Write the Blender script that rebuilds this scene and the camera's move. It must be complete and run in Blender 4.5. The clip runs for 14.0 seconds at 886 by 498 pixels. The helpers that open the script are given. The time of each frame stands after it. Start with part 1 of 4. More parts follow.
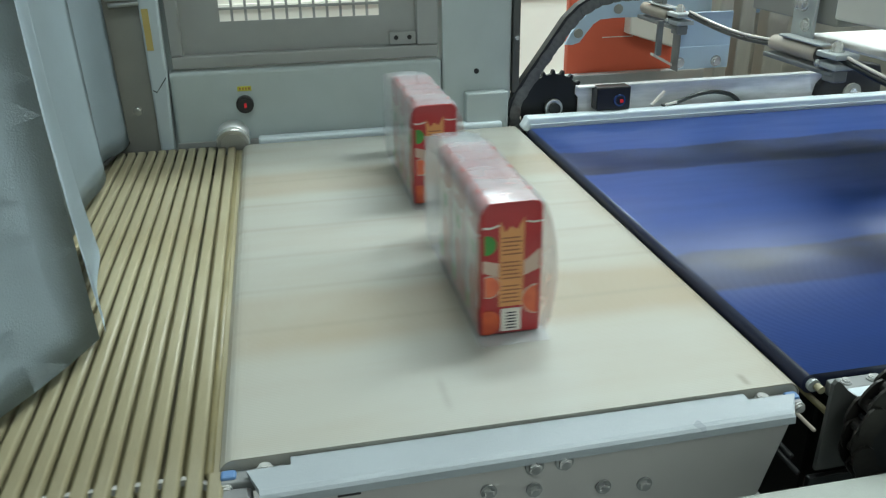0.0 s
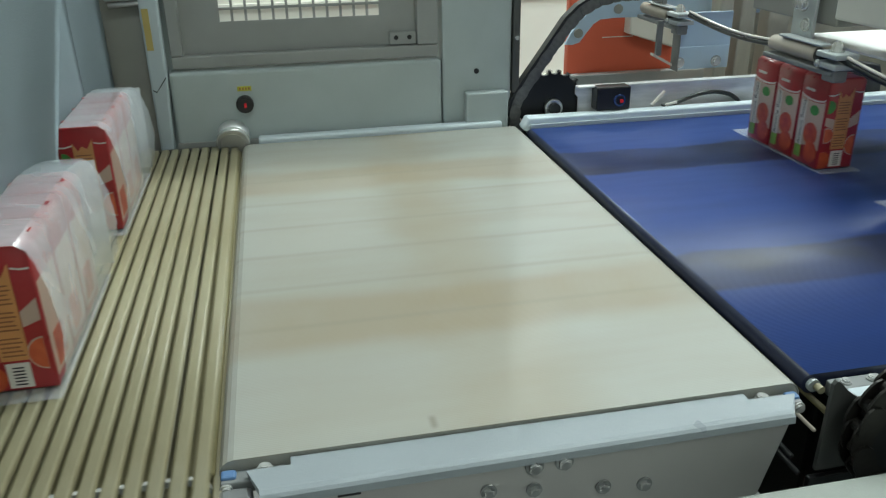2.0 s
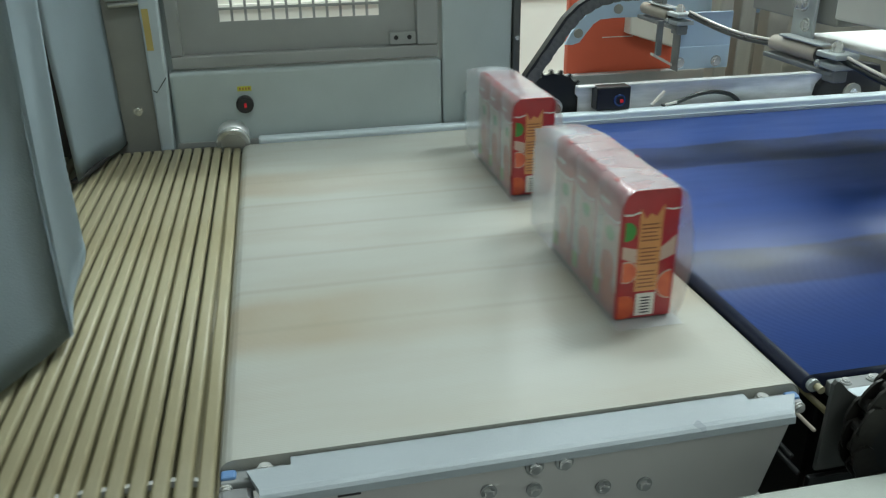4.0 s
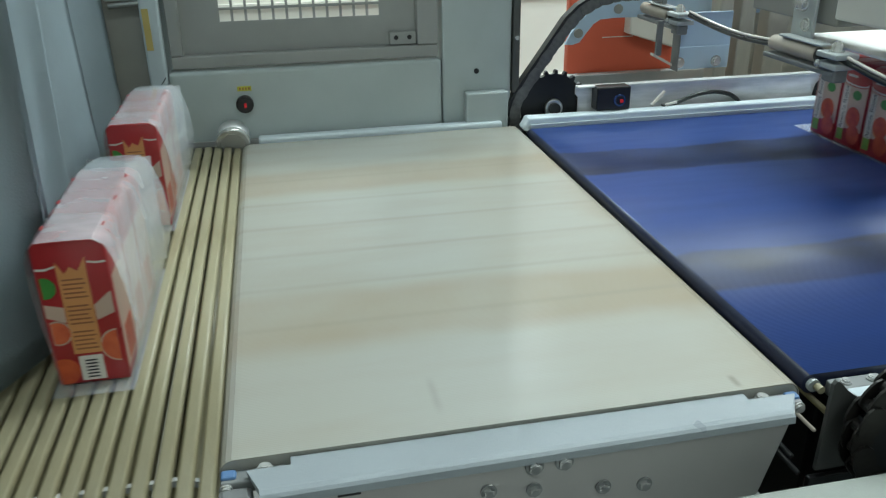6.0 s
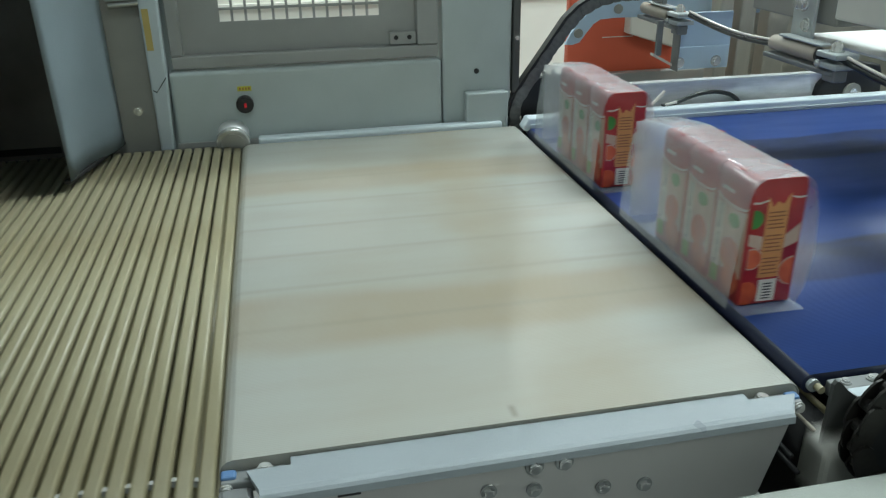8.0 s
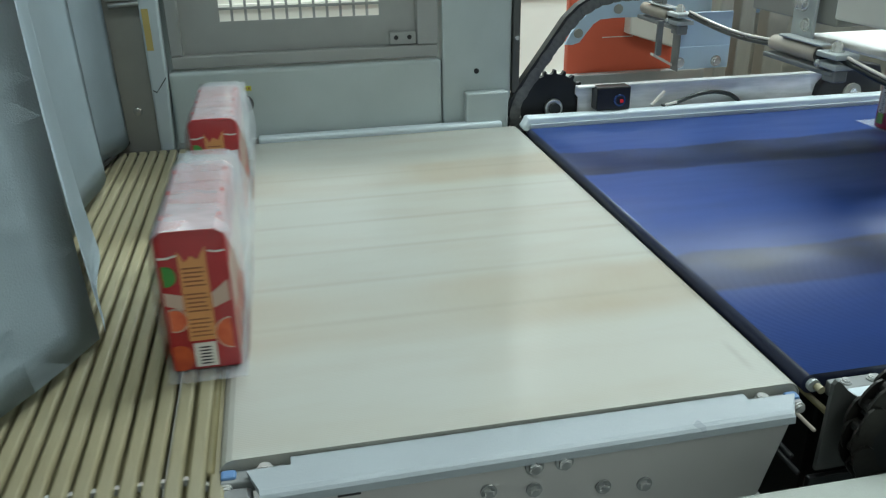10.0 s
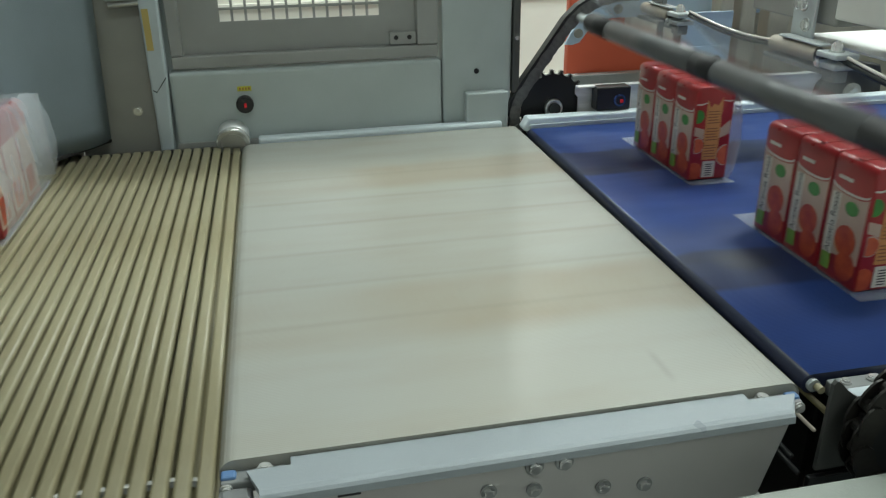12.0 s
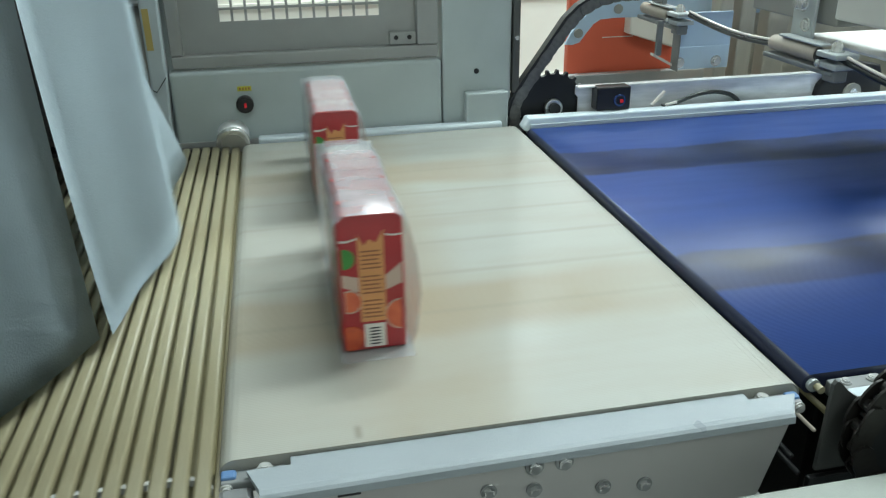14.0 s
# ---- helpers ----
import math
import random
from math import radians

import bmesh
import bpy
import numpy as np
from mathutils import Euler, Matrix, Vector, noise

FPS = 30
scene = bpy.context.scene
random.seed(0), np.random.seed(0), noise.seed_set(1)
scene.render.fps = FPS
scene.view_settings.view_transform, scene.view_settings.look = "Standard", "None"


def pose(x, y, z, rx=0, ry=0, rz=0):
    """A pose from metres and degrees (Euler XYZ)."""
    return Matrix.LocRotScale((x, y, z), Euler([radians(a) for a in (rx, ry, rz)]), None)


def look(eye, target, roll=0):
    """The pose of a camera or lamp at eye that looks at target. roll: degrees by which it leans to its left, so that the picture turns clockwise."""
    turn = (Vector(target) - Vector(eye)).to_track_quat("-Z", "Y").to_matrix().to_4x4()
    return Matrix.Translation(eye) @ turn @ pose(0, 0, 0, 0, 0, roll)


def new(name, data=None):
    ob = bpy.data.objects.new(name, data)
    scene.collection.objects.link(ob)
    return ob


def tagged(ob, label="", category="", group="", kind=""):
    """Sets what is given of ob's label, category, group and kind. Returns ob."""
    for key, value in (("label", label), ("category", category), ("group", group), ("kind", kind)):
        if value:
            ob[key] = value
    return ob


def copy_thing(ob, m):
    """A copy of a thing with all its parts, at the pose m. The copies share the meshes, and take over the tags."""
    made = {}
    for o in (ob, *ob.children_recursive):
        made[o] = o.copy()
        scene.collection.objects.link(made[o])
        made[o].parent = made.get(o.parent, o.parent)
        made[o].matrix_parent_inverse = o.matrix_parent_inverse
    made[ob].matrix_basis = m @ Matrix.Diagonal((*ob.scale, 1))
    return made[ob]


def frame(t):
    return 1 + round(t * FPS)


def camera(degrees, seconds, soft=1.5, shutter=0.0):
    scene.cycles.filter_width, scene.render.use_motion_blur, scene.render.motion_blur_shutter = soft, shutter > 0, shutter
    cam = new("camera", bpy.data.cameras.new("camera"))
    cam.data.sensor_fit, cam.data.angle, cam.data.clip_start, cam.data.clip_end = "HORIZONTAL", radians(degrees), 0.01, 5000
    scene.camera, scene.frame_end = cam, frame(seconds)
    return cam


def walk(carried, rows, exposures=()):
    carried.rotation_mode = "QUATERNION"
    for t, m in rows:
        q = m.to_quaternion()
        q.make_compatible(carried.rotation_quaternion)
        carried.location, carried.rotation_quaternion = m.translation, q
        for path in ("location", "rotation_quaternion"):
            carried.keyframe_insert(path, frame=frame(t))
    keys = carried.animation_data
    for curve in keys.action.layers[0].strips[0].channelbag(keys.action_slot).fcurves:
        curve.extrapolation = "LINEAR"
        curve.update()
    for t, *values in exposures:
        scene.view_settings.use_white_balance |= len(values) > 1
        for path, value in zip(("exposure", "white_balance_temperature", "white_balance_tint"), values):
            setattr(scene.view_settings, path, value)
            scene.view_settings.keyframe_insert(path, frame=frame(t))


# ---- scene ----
# The top of the cream conveyor belt is z = 0; x runs against the travel of the packs, y away from the viewer.
cam = camera(57.76, 14.0, soft=1.25, shutter=0.5)
EYE = (0.0757, -0.5277, 0.4042)
YAW, PITCH, ROLL = 0.1981, 0.4215, -0.0147
TARGET = (EYE[0] + math.sin(YAW) * math.cos(PITCH), EYE[1] + math.cos(YAW) * math.cos(PITCH), EYE[2] - math.sin(PITCH))
CAM_POSE = look(EYE, TARGET, math.degrees(ROLL))
walk(cam, [(0.0, CAM_POSE), (14.0, CAM_POSE)],
     [(0.0, 0.02, 6430, 5), (0.5, 0.03, 6440, 5), (0.8, -0.02, 6400, 5), (1.5, -0.14, 6520, 5), (2.0, -0.19, 6560, 5), (2.5, -0.20, 6730, 5), (3.0, -0.22, 6700, 5), (4.5, -0.1, 6400, 5), (5.3, -0.07, 6400, 5), (6.0, -0.16, 6350, 5),
      (6.5, -0.2, 6620, 5), (7.5, -0.30, 6450, 6), (8.2, -0.18, 6350, 5), (9.6, -0.1, 6300, 5), (10.5, -0.16, 6500, 5), (11.0, -0.2, 6680, 5), (12.0, -0.26, 6750, 6), (12.7, -0.16, 6480, 5), (13.5, 0.03, 6380, 5), (14.0, 0.08, 6390, 5)])

# ---- light: a hall with daylight-coloured ceiling lamps ----
world = bpy.data.worlds.new("hall_air")
scene.world = world
world.use_nodes = True
world.node_tree.nodes["Background"].inputs[0].default_value = (0.75, 0.85, 0.95, 1)
world.node_tree.nodes["Background"].inputs[1].default_value = 0.25

FLOOR_Z, CEIL_Z = -0.9, 3.4


def area_lamp(name, at, target, sx, sy, power, color):
    data = bpy.data.lights.new(name, "AREA")
    data.shape, data.size, data.size_y, data.energy, data.color = "RECTANGLE", sx, sy, power, color
    ob = new(name, data)
    ob.matrix_world = look(at, target)
    return ob


EAST_X = 7.0
LAMPS = [(2.2, 1.1, 92), (0.9, 1.8, 58), (-2.4, 0.4, 14), (0.3, -2.5, 30), (3.4, 1.6, 66), (1.3, 5.2, 110), (-1.4, 5.2, 60)]
for lx, ly, power in LAMPS:
    area_lamp("ceiling_lamp_light", (lx, ly, CEIL_Z - 0.12), (lx, ly, 0), 1.2, 0.35, power, (0.90, 1.0, 1.02))


# ---- materials ----
def material(name, color, rough=0.5, metal=0.0, var=0.1, scale=12.0, bump=0.05, bump_scale=220.0, spec=0.5, stretch=(1, 1, 1), coat=0.0, tint=None):
    m = bpy.data.materials.new(name)
    m.use_nodes = True
    nt = m.node_tree
    n, link = nt.nodes, nt.links.new
    b = n["Principled BSDF"]
    b.inputs["Metallic"].default_value = metal
    b.inputs["Specular IOR Level"].default_value = spec
    b.inputs["Coat Weight"].default_value = coat
    b.inputs["Coat Roughness"].default_value = 0.12
    co = n.new("ShaderNodeTexCoord")
    mp = n.new("ShaderNodeMapping")
    mp.inputs["Scale"].default_value = stretch
    link(co.outputs["Object"], mp.inputs["Vector"])
    big = n.new("ShaderNodeTexNoise")
    big.inputs["Scale"].default_value = scale
    big.inputs["Detail"].default_value = 6
    link(mp.outputs[0], big.inputs["Vector"])
    ramp = n.new("ShaderNodeMapRange")
    ramp.inputs["From Min"].default_value, ramp.inputs["From Max"].default_value = 0.3, 0.7
    link(big.outputs["Fac"], ramp.inputs["Value"])
    mix = n.new("ShaderNodeMix")
    mix.data_type = "RGBA"
    lo = [c * (1 - var) for c in color] if tint is None else list(tint)
    mix.inputs["A"].default_value = (*lo, 1)
    mix.inputs["B"].default_value = (*[min(1, c * (1 + var * 0.6)) for c in color], 1)
    link(ramp.outputs[0], mix.inputs["Factor"])
    link(mix.outputs["Result"], b.inputs["Base Color"])
    rr = n.new("ShaderNodeMapRange")
    rr.inputs["To Min"].default_value, rr.inputs["To Max"].default_value = max(0.02, rough - 0.08), min(1, rough + 0.08)
    link(big.outputs["Fac"], rr.inputs["Value"])
    link(rr.outputs[0], b.inputs["Roughness"])
    if bump:
        fine = n.new("ShaderNodeTexNoise")
        fine.inputs["Scale"].default_value = bump_scale
        fine.inputs["Detail"].default_value = 3
        link(mp.outputs[0], fine.inputs["Vector"])
        bp = n.new("ShaderNodeBump")
        bp.inputs["Strength"].default_value = bump
        bp.inputs["Distance"].default_value = 0.002
        link(fine.outputs["Fac"], bp.inputs["Height"])
        link(bp.outputs[0], b.inputs["Normal"])
    return m


def band(n, link, value, lo, hi, soft):
    """1 where value lies between lo and hi, with soft ends."""
    a = n.new("ShaderNodeMapRange")
    a.interpolation_type = "SMOOTHSTEP"
    a.inputs["From Min"].default_value, a.inputs["From Max"].default_value = lo - soft, lo + soft
    c = n.new("ShaderNodeMapRange")
    c.interpolation_type = "SMOOTHSTEP"
    c.inputs["From Min"].default_value, c.inputs["From Max"].default_value = hi + soft, hi - soft
    link(value, a.inputs["Value"])
    link(value, c.inputs["Value"])
    m = n.new("ShaderNodeMath")
    m.operation = "MULTIPLY"
    link(a.outputs[0], m.inputs[0])
    link(c.outputs[0], m.inputs[1])
    return m.outputs[0]


def belt_material(name, base, worn_or_shaded, rough, lanes, start, fade, lines, line_col, spec, coat, run_map=False):
    """A woven conveyor belt, darkened along the two pack lanes by wear and painted shadow, with thin lines along its
    run.
    """
    m = bpy.data.materials.new(name)
    m.use_nodes = True
    nt = m.node_tree
    n, link = nt.nodes, nt.links.new
    b = n["Principled BSDF"]
    b.inputs["Specular IOR Level"].default_value = spec
    b.inputs["Coat Weight"].default_value = coat
    b.inputs["Coat Roughness"].default_value = 0.25
    co = n.new("ShaderNodeTexCoord")
    where = co.outputs["UV" if run_map else "Object"]
    sep = n.new("ShaderNodeSeparateXYZ")
    link(where, sep.inputs[0])
    flat_uv = where
    if run_map:
        # wear and lane shade are laid round the loop, so that it closes without a seam
        around = n.new("ShaderNodeCombineXYZ")
        link(sep.outputs["Y"], around.inputs["Y"])
        turn = n.new("ShaderNodeMath")
        turn.operation = "MULTIPLY"
        turn.inputs[1].default_value = 2 * math.pi / 1.04196
        link(sep.outputs["X"], turn.inputs[0])
        for op, axis in (("COSINE", "X"), ("SINE", "Z")):
            f = n.new("ShaderNodeMath")
            f.operation = op
            link(turn.outputs[0], f.inputs[0])
            g = n.new("ShaderNodeMath")
            g.operation = "MULTIPLY"
            g.inputs[1].default_value = 1.04196 / (2 * math.pi)
            link(f.outputs[0], g.inputs[0])
            link(g.outputs[0], around.inputs[axis])
        where = around.outputs[0]
    wob = n.new("ShaderNodeTexNoise")
    wob.inputs["Scale"].default_value = 5
    wob.inputs["Detail"].default_value = 5
    link(where, wob.inputs["Vector"])
    shift = n.new("ShaderNodeMath")
    shift.operation = "MULTIPLY_ADD"
    shift.inputs[1].default_value, shift.inputs[2].default_value = 0.05, -0.025
    link(wob.outputs["Fac"], shift.inputs[0])
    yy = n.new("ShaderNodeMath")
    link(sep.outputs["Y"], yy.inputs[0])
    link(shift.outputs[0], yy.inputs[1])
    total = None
    # lane colour carries cast shadow as well as any real wear
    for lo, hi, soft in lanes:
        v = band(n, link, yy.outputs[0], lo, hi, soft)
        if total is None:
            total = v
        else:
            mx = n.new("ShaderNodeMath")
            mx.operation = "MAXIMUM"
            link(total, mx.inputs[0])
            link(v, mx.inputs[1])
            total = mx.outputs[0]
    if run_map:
        # the darkened lanes are fainter on one stretch of the loop
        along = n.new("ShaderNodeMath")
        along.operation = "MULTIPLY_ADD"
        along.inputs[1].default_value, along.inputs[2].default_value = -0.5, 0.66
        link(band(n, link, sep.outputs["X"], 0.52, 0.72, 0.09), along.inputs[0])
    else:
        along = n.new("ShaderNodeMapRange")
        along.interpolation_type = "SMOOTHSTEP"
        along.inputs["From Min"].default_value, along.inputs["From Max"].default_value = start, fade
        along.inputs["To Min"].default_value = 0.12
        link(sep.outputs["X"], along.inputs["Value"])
    patch = n.new("ShaderNodeTexNoise")
    patch.inputs["Scale"].default_value = 7
    patch.inputs["Detail"].default_value = 6
    link(where, patch.inputs["Vector"])
    pr = n.new("ShaderNodeMapRange")
    pr.inputs["From Min"].default_value, pr.inputs["From Max"].default_value = 0.25, 0.6
    pr.inputs["To Min"].default_value = 0.45
    link(patch.outputs["Fac"], pr.inputs["Value"])
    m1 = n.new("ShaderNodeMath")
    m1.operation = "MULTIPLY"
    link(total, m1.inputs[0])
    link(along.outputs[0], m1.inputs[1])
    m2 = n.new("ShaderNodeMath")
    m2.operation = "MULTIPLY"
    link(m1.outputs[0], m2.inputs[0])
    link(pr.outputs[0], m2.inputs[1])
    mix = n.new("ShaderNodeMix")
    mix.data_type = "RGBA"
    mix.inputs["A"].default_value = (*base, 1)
    mix.inputs["B"].default_value = (*worn_or_shaded, 1)
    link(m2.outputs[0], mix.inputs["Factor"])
    # soft stains over the whole sheet, drawn out along the run
    mp = n.new("ShaderNodeMapping")
    mp.inputs["Scale"].default_value = (3.0, 14.0, 3.0)
    link(where, mp.inputs["Vector"])
    st = n.new("ShaderNodeTexNoise")
    st.inputs["Scale"].default_value = 1.6
    st.inputs["Detail"].default_value = 8
    link(mp.outputs[0], st.inputs["Vector"])
    sr = n.new("ShaderNodeMapRange")
    sr.inputs["From Min"].default_value, sr.inputs["From Max"].default_value = 0.42, 0.75
    sr.inputs["To Max"].default_value = 0.4
    link(st.outputs["Fac"], sr.inputs["Value"])
    mix2 = n.new("ShaderNodeMix")
    mix2.data_type = "RGBA"
    mix2.inputs["B"].default_value = (*[0.5 * (a + c) for a, c in zip(base, worn_or_shaded)], 1)
    link(mix.outputs["Result"], mix2.inputs["A"])
    link(sr.outputs[0], mix2.inputs["Factor"])
    last = mix2
    if run_map:
        # a browned stretch of the loop with a sharp leading edge, a wide pale tint behind it, and two dark smudges
        ux = n.new("ShaderNodeMath")
        ux.operation = "MULTIPLY_ADD"
        ux.inputs[1].default_value = 0.11
        link(patch.outputs["Fac"], ux.inputs[0])
        link(sep.outputs["X"], ux.inputs[2])
        tints = [(band(n, link, ux.outputs[0], 0.262, 0.366, 0.045), None, worn_or_shaded, 0.45),
                 (band(n, link, ux.outputs[0], 0.09, 0.35, 0.05), None, (0.32, 0.275, 0.19), 0.20),
                 (band(n, link, ux.outputs[0], 0.78, 0.96, 0.06), None, (0.32, 0.275, 0.19), 0.16),
                 (band(n, link, sep.outputs["X"], 0.1715, 0.1765, 0.003), band(n, link, sep.outputs["Y"], 0.006, 0.022, 0.004), (0.14, 0.13, 0.09), 0.6),
                 (band(n, link, sep.outputs["X"], 0.948, 0.953, 0.004), band(n, link, sep.outputs["Y"], 0.03, 0.075, 0.012), (0.16, 0.16, 0.13), 0.3)]
        for fac, other, col, strength in tints:
            k = n.new("ShaderNodeMath")
            k.operation = "MULTIPLY"
            link(fac, k.inputs[0])
            if other is None:
                link(pr.outputs[0], k.inputs[1])
            else:
                link(other, k.inputs[1])
            k2 = n.new("ShaderNodeMath")
            k2.operation = "MULTIPLY"
            k2.inputs[1].default_value = strength
            link(k.outputs[0], k2.inputs[0])
            mx = n.new("ShaderNodeMix")
            mx.data_type = "RGBA"
            mx.inputs["B"].default_value = (*col, 1)
            link(last.outputs["Result"], mx.inputs["A"])
            link(k2.outputs[0], mx.inputs["Factor"])
            last = mx
    for y0 in lines:
        v = band(n, link, sep.outputs["Y"], y0 - 0.002, y0 + 0.002, 0.0065)
        br = n.new("ShaderNodeMath")
        br.operation = "MULTIPLY"
        link(v, br.inputs[0])
        link(pr.outputs[0], br.inputs[1])
        k = n.new("ShaderNodeMath")
        k.operation = "MULTIPLY"
        k.inputs[1].default_value = 0.62
        link(br.outputs[0], k.inputs[0])
        mx = n.new("ShaderNodeMix")
        mx.data_type = "RGBA"
        mx.inputs["B"].default_value = (*line_col, 1)
        link(last.outputs["Result"], mx.inputs["A"])
        link(k.outputs[0], mx.inputs["Factor"])
        last = mx
    link(last.outputs["Result"], b.inputs["Base Color"])
    rr = n.new("ShaderNodeMapRange")
    rr.inputs["To Min"].default_value, rr.inputs["To Max"].default_value = rough - 0.1, rough + 0.1
    link(st.outputs["Fac"], rr.inputs["Value"])
    link(rr.outputs[0], b.inputs["Roughness"])
    # fine ribs along the run
    wave = n.new("ShaderNodeTexWave")
    wave.bands_direction = "Y"
    wave.inputs["Scale"].default_value = 130
    wave.inputs["Distortion"].default_value = 0.3
    link(flat_uv, wave.inputs["Vector"])
    bp = n.new("ShaderNodeBump")
    bp.inputs["Strength"].default_value = 0.12
    bp.inputs["Distance"].default_value = 0.0006
    link(wave.outputs["Fac"], bp.inputs["Height"])
    link(bp.outputs[0], b.inputs["Normal"])
    return m


def film_material(name, haze, color=(0.85, 0.9, 0.95), gloss=1.5):
    """Clear, slightly hazy wrapping film: most light goes straight through."""
    m = bpy.data.materials.new(name)
    m.use_nodes = True
    nt = m.node_tree
    n, link = nt.nodes, nt.links.new
    b = n["Principled BSDF"]
    b.inputs["Base Color"].default_value = (*color, 1)
    b.inputs["Roughness"].default_value = 0.5
    b.inputs["Specular IOR Level"].default_value = 0.0
    tr = n.new("ShaderNodeBsdfTransparent")
    mx = n.new("ShaderNodeMixShader")
    co = n.new("ShaderNodeTexCoord")
    cr = n.new("ShaderNodeTexNoise")
    cr.inputs["Scale"].default_value = 16
    cr.inputs["Detail"].default_value = 4
    mp = n.new("ShaderNodeMapping")
    mp.inputs["Scale"].default_value = (1.0, 1.7, 0.8)
    link(co.outputs["Object"], mp.inputs["Vector"])
    link(mp.outputs[0], cr.inputs["Vector"])
    r = n.new("ShaderNodeMapRange")
    r.inputs["From Min"].default_value, r.inputs["From Max"].default_value = 0.3, 0.7
    r.inputs["To Min"].default_value, r.inputs["To Max"].default_value = haze * 0.72, haze * 1.32
    link(cr.outputs["Fac"], r.inputs["Value"])
    link(r.outputs[0], mx.inputs[0])
    link(tr.outputs[0], mx.inputs[1])
    link(b.outputs[0], mx.inputs[2])
    bp = n.new("ShaderNodeBump")
    bp.inputs["Strength"].default_value = 0.25
    bp.inputs["Distance"].default_value = 0.004
    link(cr.outputs["Fac"], bp.inputs["Height"])
    link(bp.outputs[0], b.inputs["Normal"])
    # gloss over the haze, stronger at a slant
    gl = n.new("ShaderNodeBsdfGlossy")
    gl.inputs["Roughness"].default_value = 0.2
    link(bp.outputs[0], gl.inputs["Normal"])
    lw = n.new("ShaderNodeLayerWeight")
    lw.inputs["Blend"].default_value = 0.5
    slant = n.new("ShaderNodeMath")
    slant.operation = "POWER"
    slant.inputs[1].default_value = 3.0
    link(lw.outputs["Facing"], slant.inputs[0])
    gain = n.new("ShaderNodeMath")
    gain.operation = "MULTIPLY_ADD"
    gain.inputs[1].default_value, gain.inputs[2].default_value = 0.36 * gloss, 0.04 * gloss
    link(slant.outputs[0], gain.inputs[0])
    sheen = n.new("ShaderNodeMixShader")
    link(gain.outputs[0], sheen.inputs[0])
    link(mx.outputs[0], sheen.inputs[1])
    link(gl.outputs[0], sheen.inputs[2])
    link(sheen.outputs[0], n["Material Output"].inputs["Surface"])
    return m


def glow_material(name, color, strength):
    m = bpy.data.materials.new(name)
    m.use_nodes = True
    b = m.node_tree.nodes["Principled BSDF"]
    b.inputs["Base Color"].default_value = (*color, 1)
    b.inputs["Emission Color"].default_value = (*color, 1)
    b.inputs["Emission Strength"].default_value = strength
    return m


# cream lanes: faint tan wear plus lane shadows painted into the colour
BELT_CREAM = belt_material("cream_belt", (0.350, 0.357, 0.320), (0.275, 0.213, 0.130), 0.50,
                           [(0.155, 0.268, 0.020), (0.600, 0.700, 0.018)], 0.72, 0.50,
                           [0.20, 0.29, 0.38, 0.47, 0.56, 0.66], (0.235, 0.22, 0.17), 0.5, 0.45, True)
BELT_BACK = material("cream_belt_back", (0.355, 0.36, 0.322), 0.6)
# blue lanes: no wear, only shadow lanes painted into the belt colour
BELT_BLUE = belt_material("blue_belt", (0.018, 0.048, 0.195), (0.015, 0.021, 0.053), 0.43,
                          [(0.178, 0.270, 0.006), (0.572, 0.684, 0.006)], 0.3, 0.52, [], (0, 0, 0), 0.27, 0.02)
BELT_EDGE = material("dark_blue_belt_edge", (0.014, 0.02, 0.05), 0.4)
PAINT = material("grey_green_paint", (0.44, 0.50, 0.495), 0.42, var=0.06, bump=0.12, bump_scale=600)
PAINT_DARK = material("darker_grey_paint", (0.32, 0.33, 0.315), 0.5, var=0.08, bump=0.12, bump_scale=600)
PAINT_LIGHT = material("pale_blue_grey_paint", (0.50, 0.57, 0.60), 0.38, var=0.05, bump=0.15, bump_scale=500)
FLANGE = material("pale_textured_paint", (0.30, 0.34, 0.36), 0.30, var=0.06, bump=0.35, bump_scale=1600)
WHITE_PLASTIC = material("white_plastic_sheet", (0.88, 0.89, 0.87), 0.35, var=0.03)
FRAME_BEIGE = material("beige_brown_panel", (0.50, 0.47, 0.39), 0.5, var=0.15, scale=8, stretch=(4, 1, 0.6))
WHITE_RAIL = material("pale_plastic_rail", (0.70, 0.79, 0.83), 0.35, var=0.06)
STEEL = material("brushed_steel", (0.55, 0.56, 0.55), 0.3, 1.0, var=0.12, stretch=(1, 12, 1))
STEEL_DULL = material("dull_galvanised_steel", (0.48, 0.52, 0.52), 0.40, 0.3, var=0.2, scale=9)
CAST_GREY = material("grey_cast_metal", (0.32, 0.32, 0.29), 0.5, var=0.15, scale=18)
GALVANISED = material("streaked_galvanised_sheet", (0.86, 0.88, 0.87), 0.36, 0.35, var=0.28, scale=22, stretch=(0.5, 1, 3))
SKIRT_STEEL = material("stainless_front_sheet", (0.46, 0.455, 0.44), 0.4, 0.5, var=0.12, scale=4)
CHROME = material("bright_zinc_bolt", (0.72, 0.73, 0.71), 0.22, 0.65, var=0.08, scale=60)
BLACK = material("black_plastic", (0.012, 0.012, 0.013), 0.38, var=0.3)
BLACK_STEEL = material("blackened_steel", (0.012, 0.013, 0.014), 0.42, 0.3, var=0.3)
RUBBER = material("matt_black_rubber", (0.018, 0.018, 0.019), 0.6, var=0.3)
CHAIN = material("oily_chain_steel", (0.16, 0.16, 0.155), 0.5, 0.5, var=0.3, scale=80)
CHAIN_DARK = material("black_greased_chain", (0.028, 0.026, 0.023), 0.4, 0.5, var=0.4, scale=60)
TUBE_GREY = material("grey_coated_tube", (0.105, 0.11, 0.112), 0.36, var=0.12)
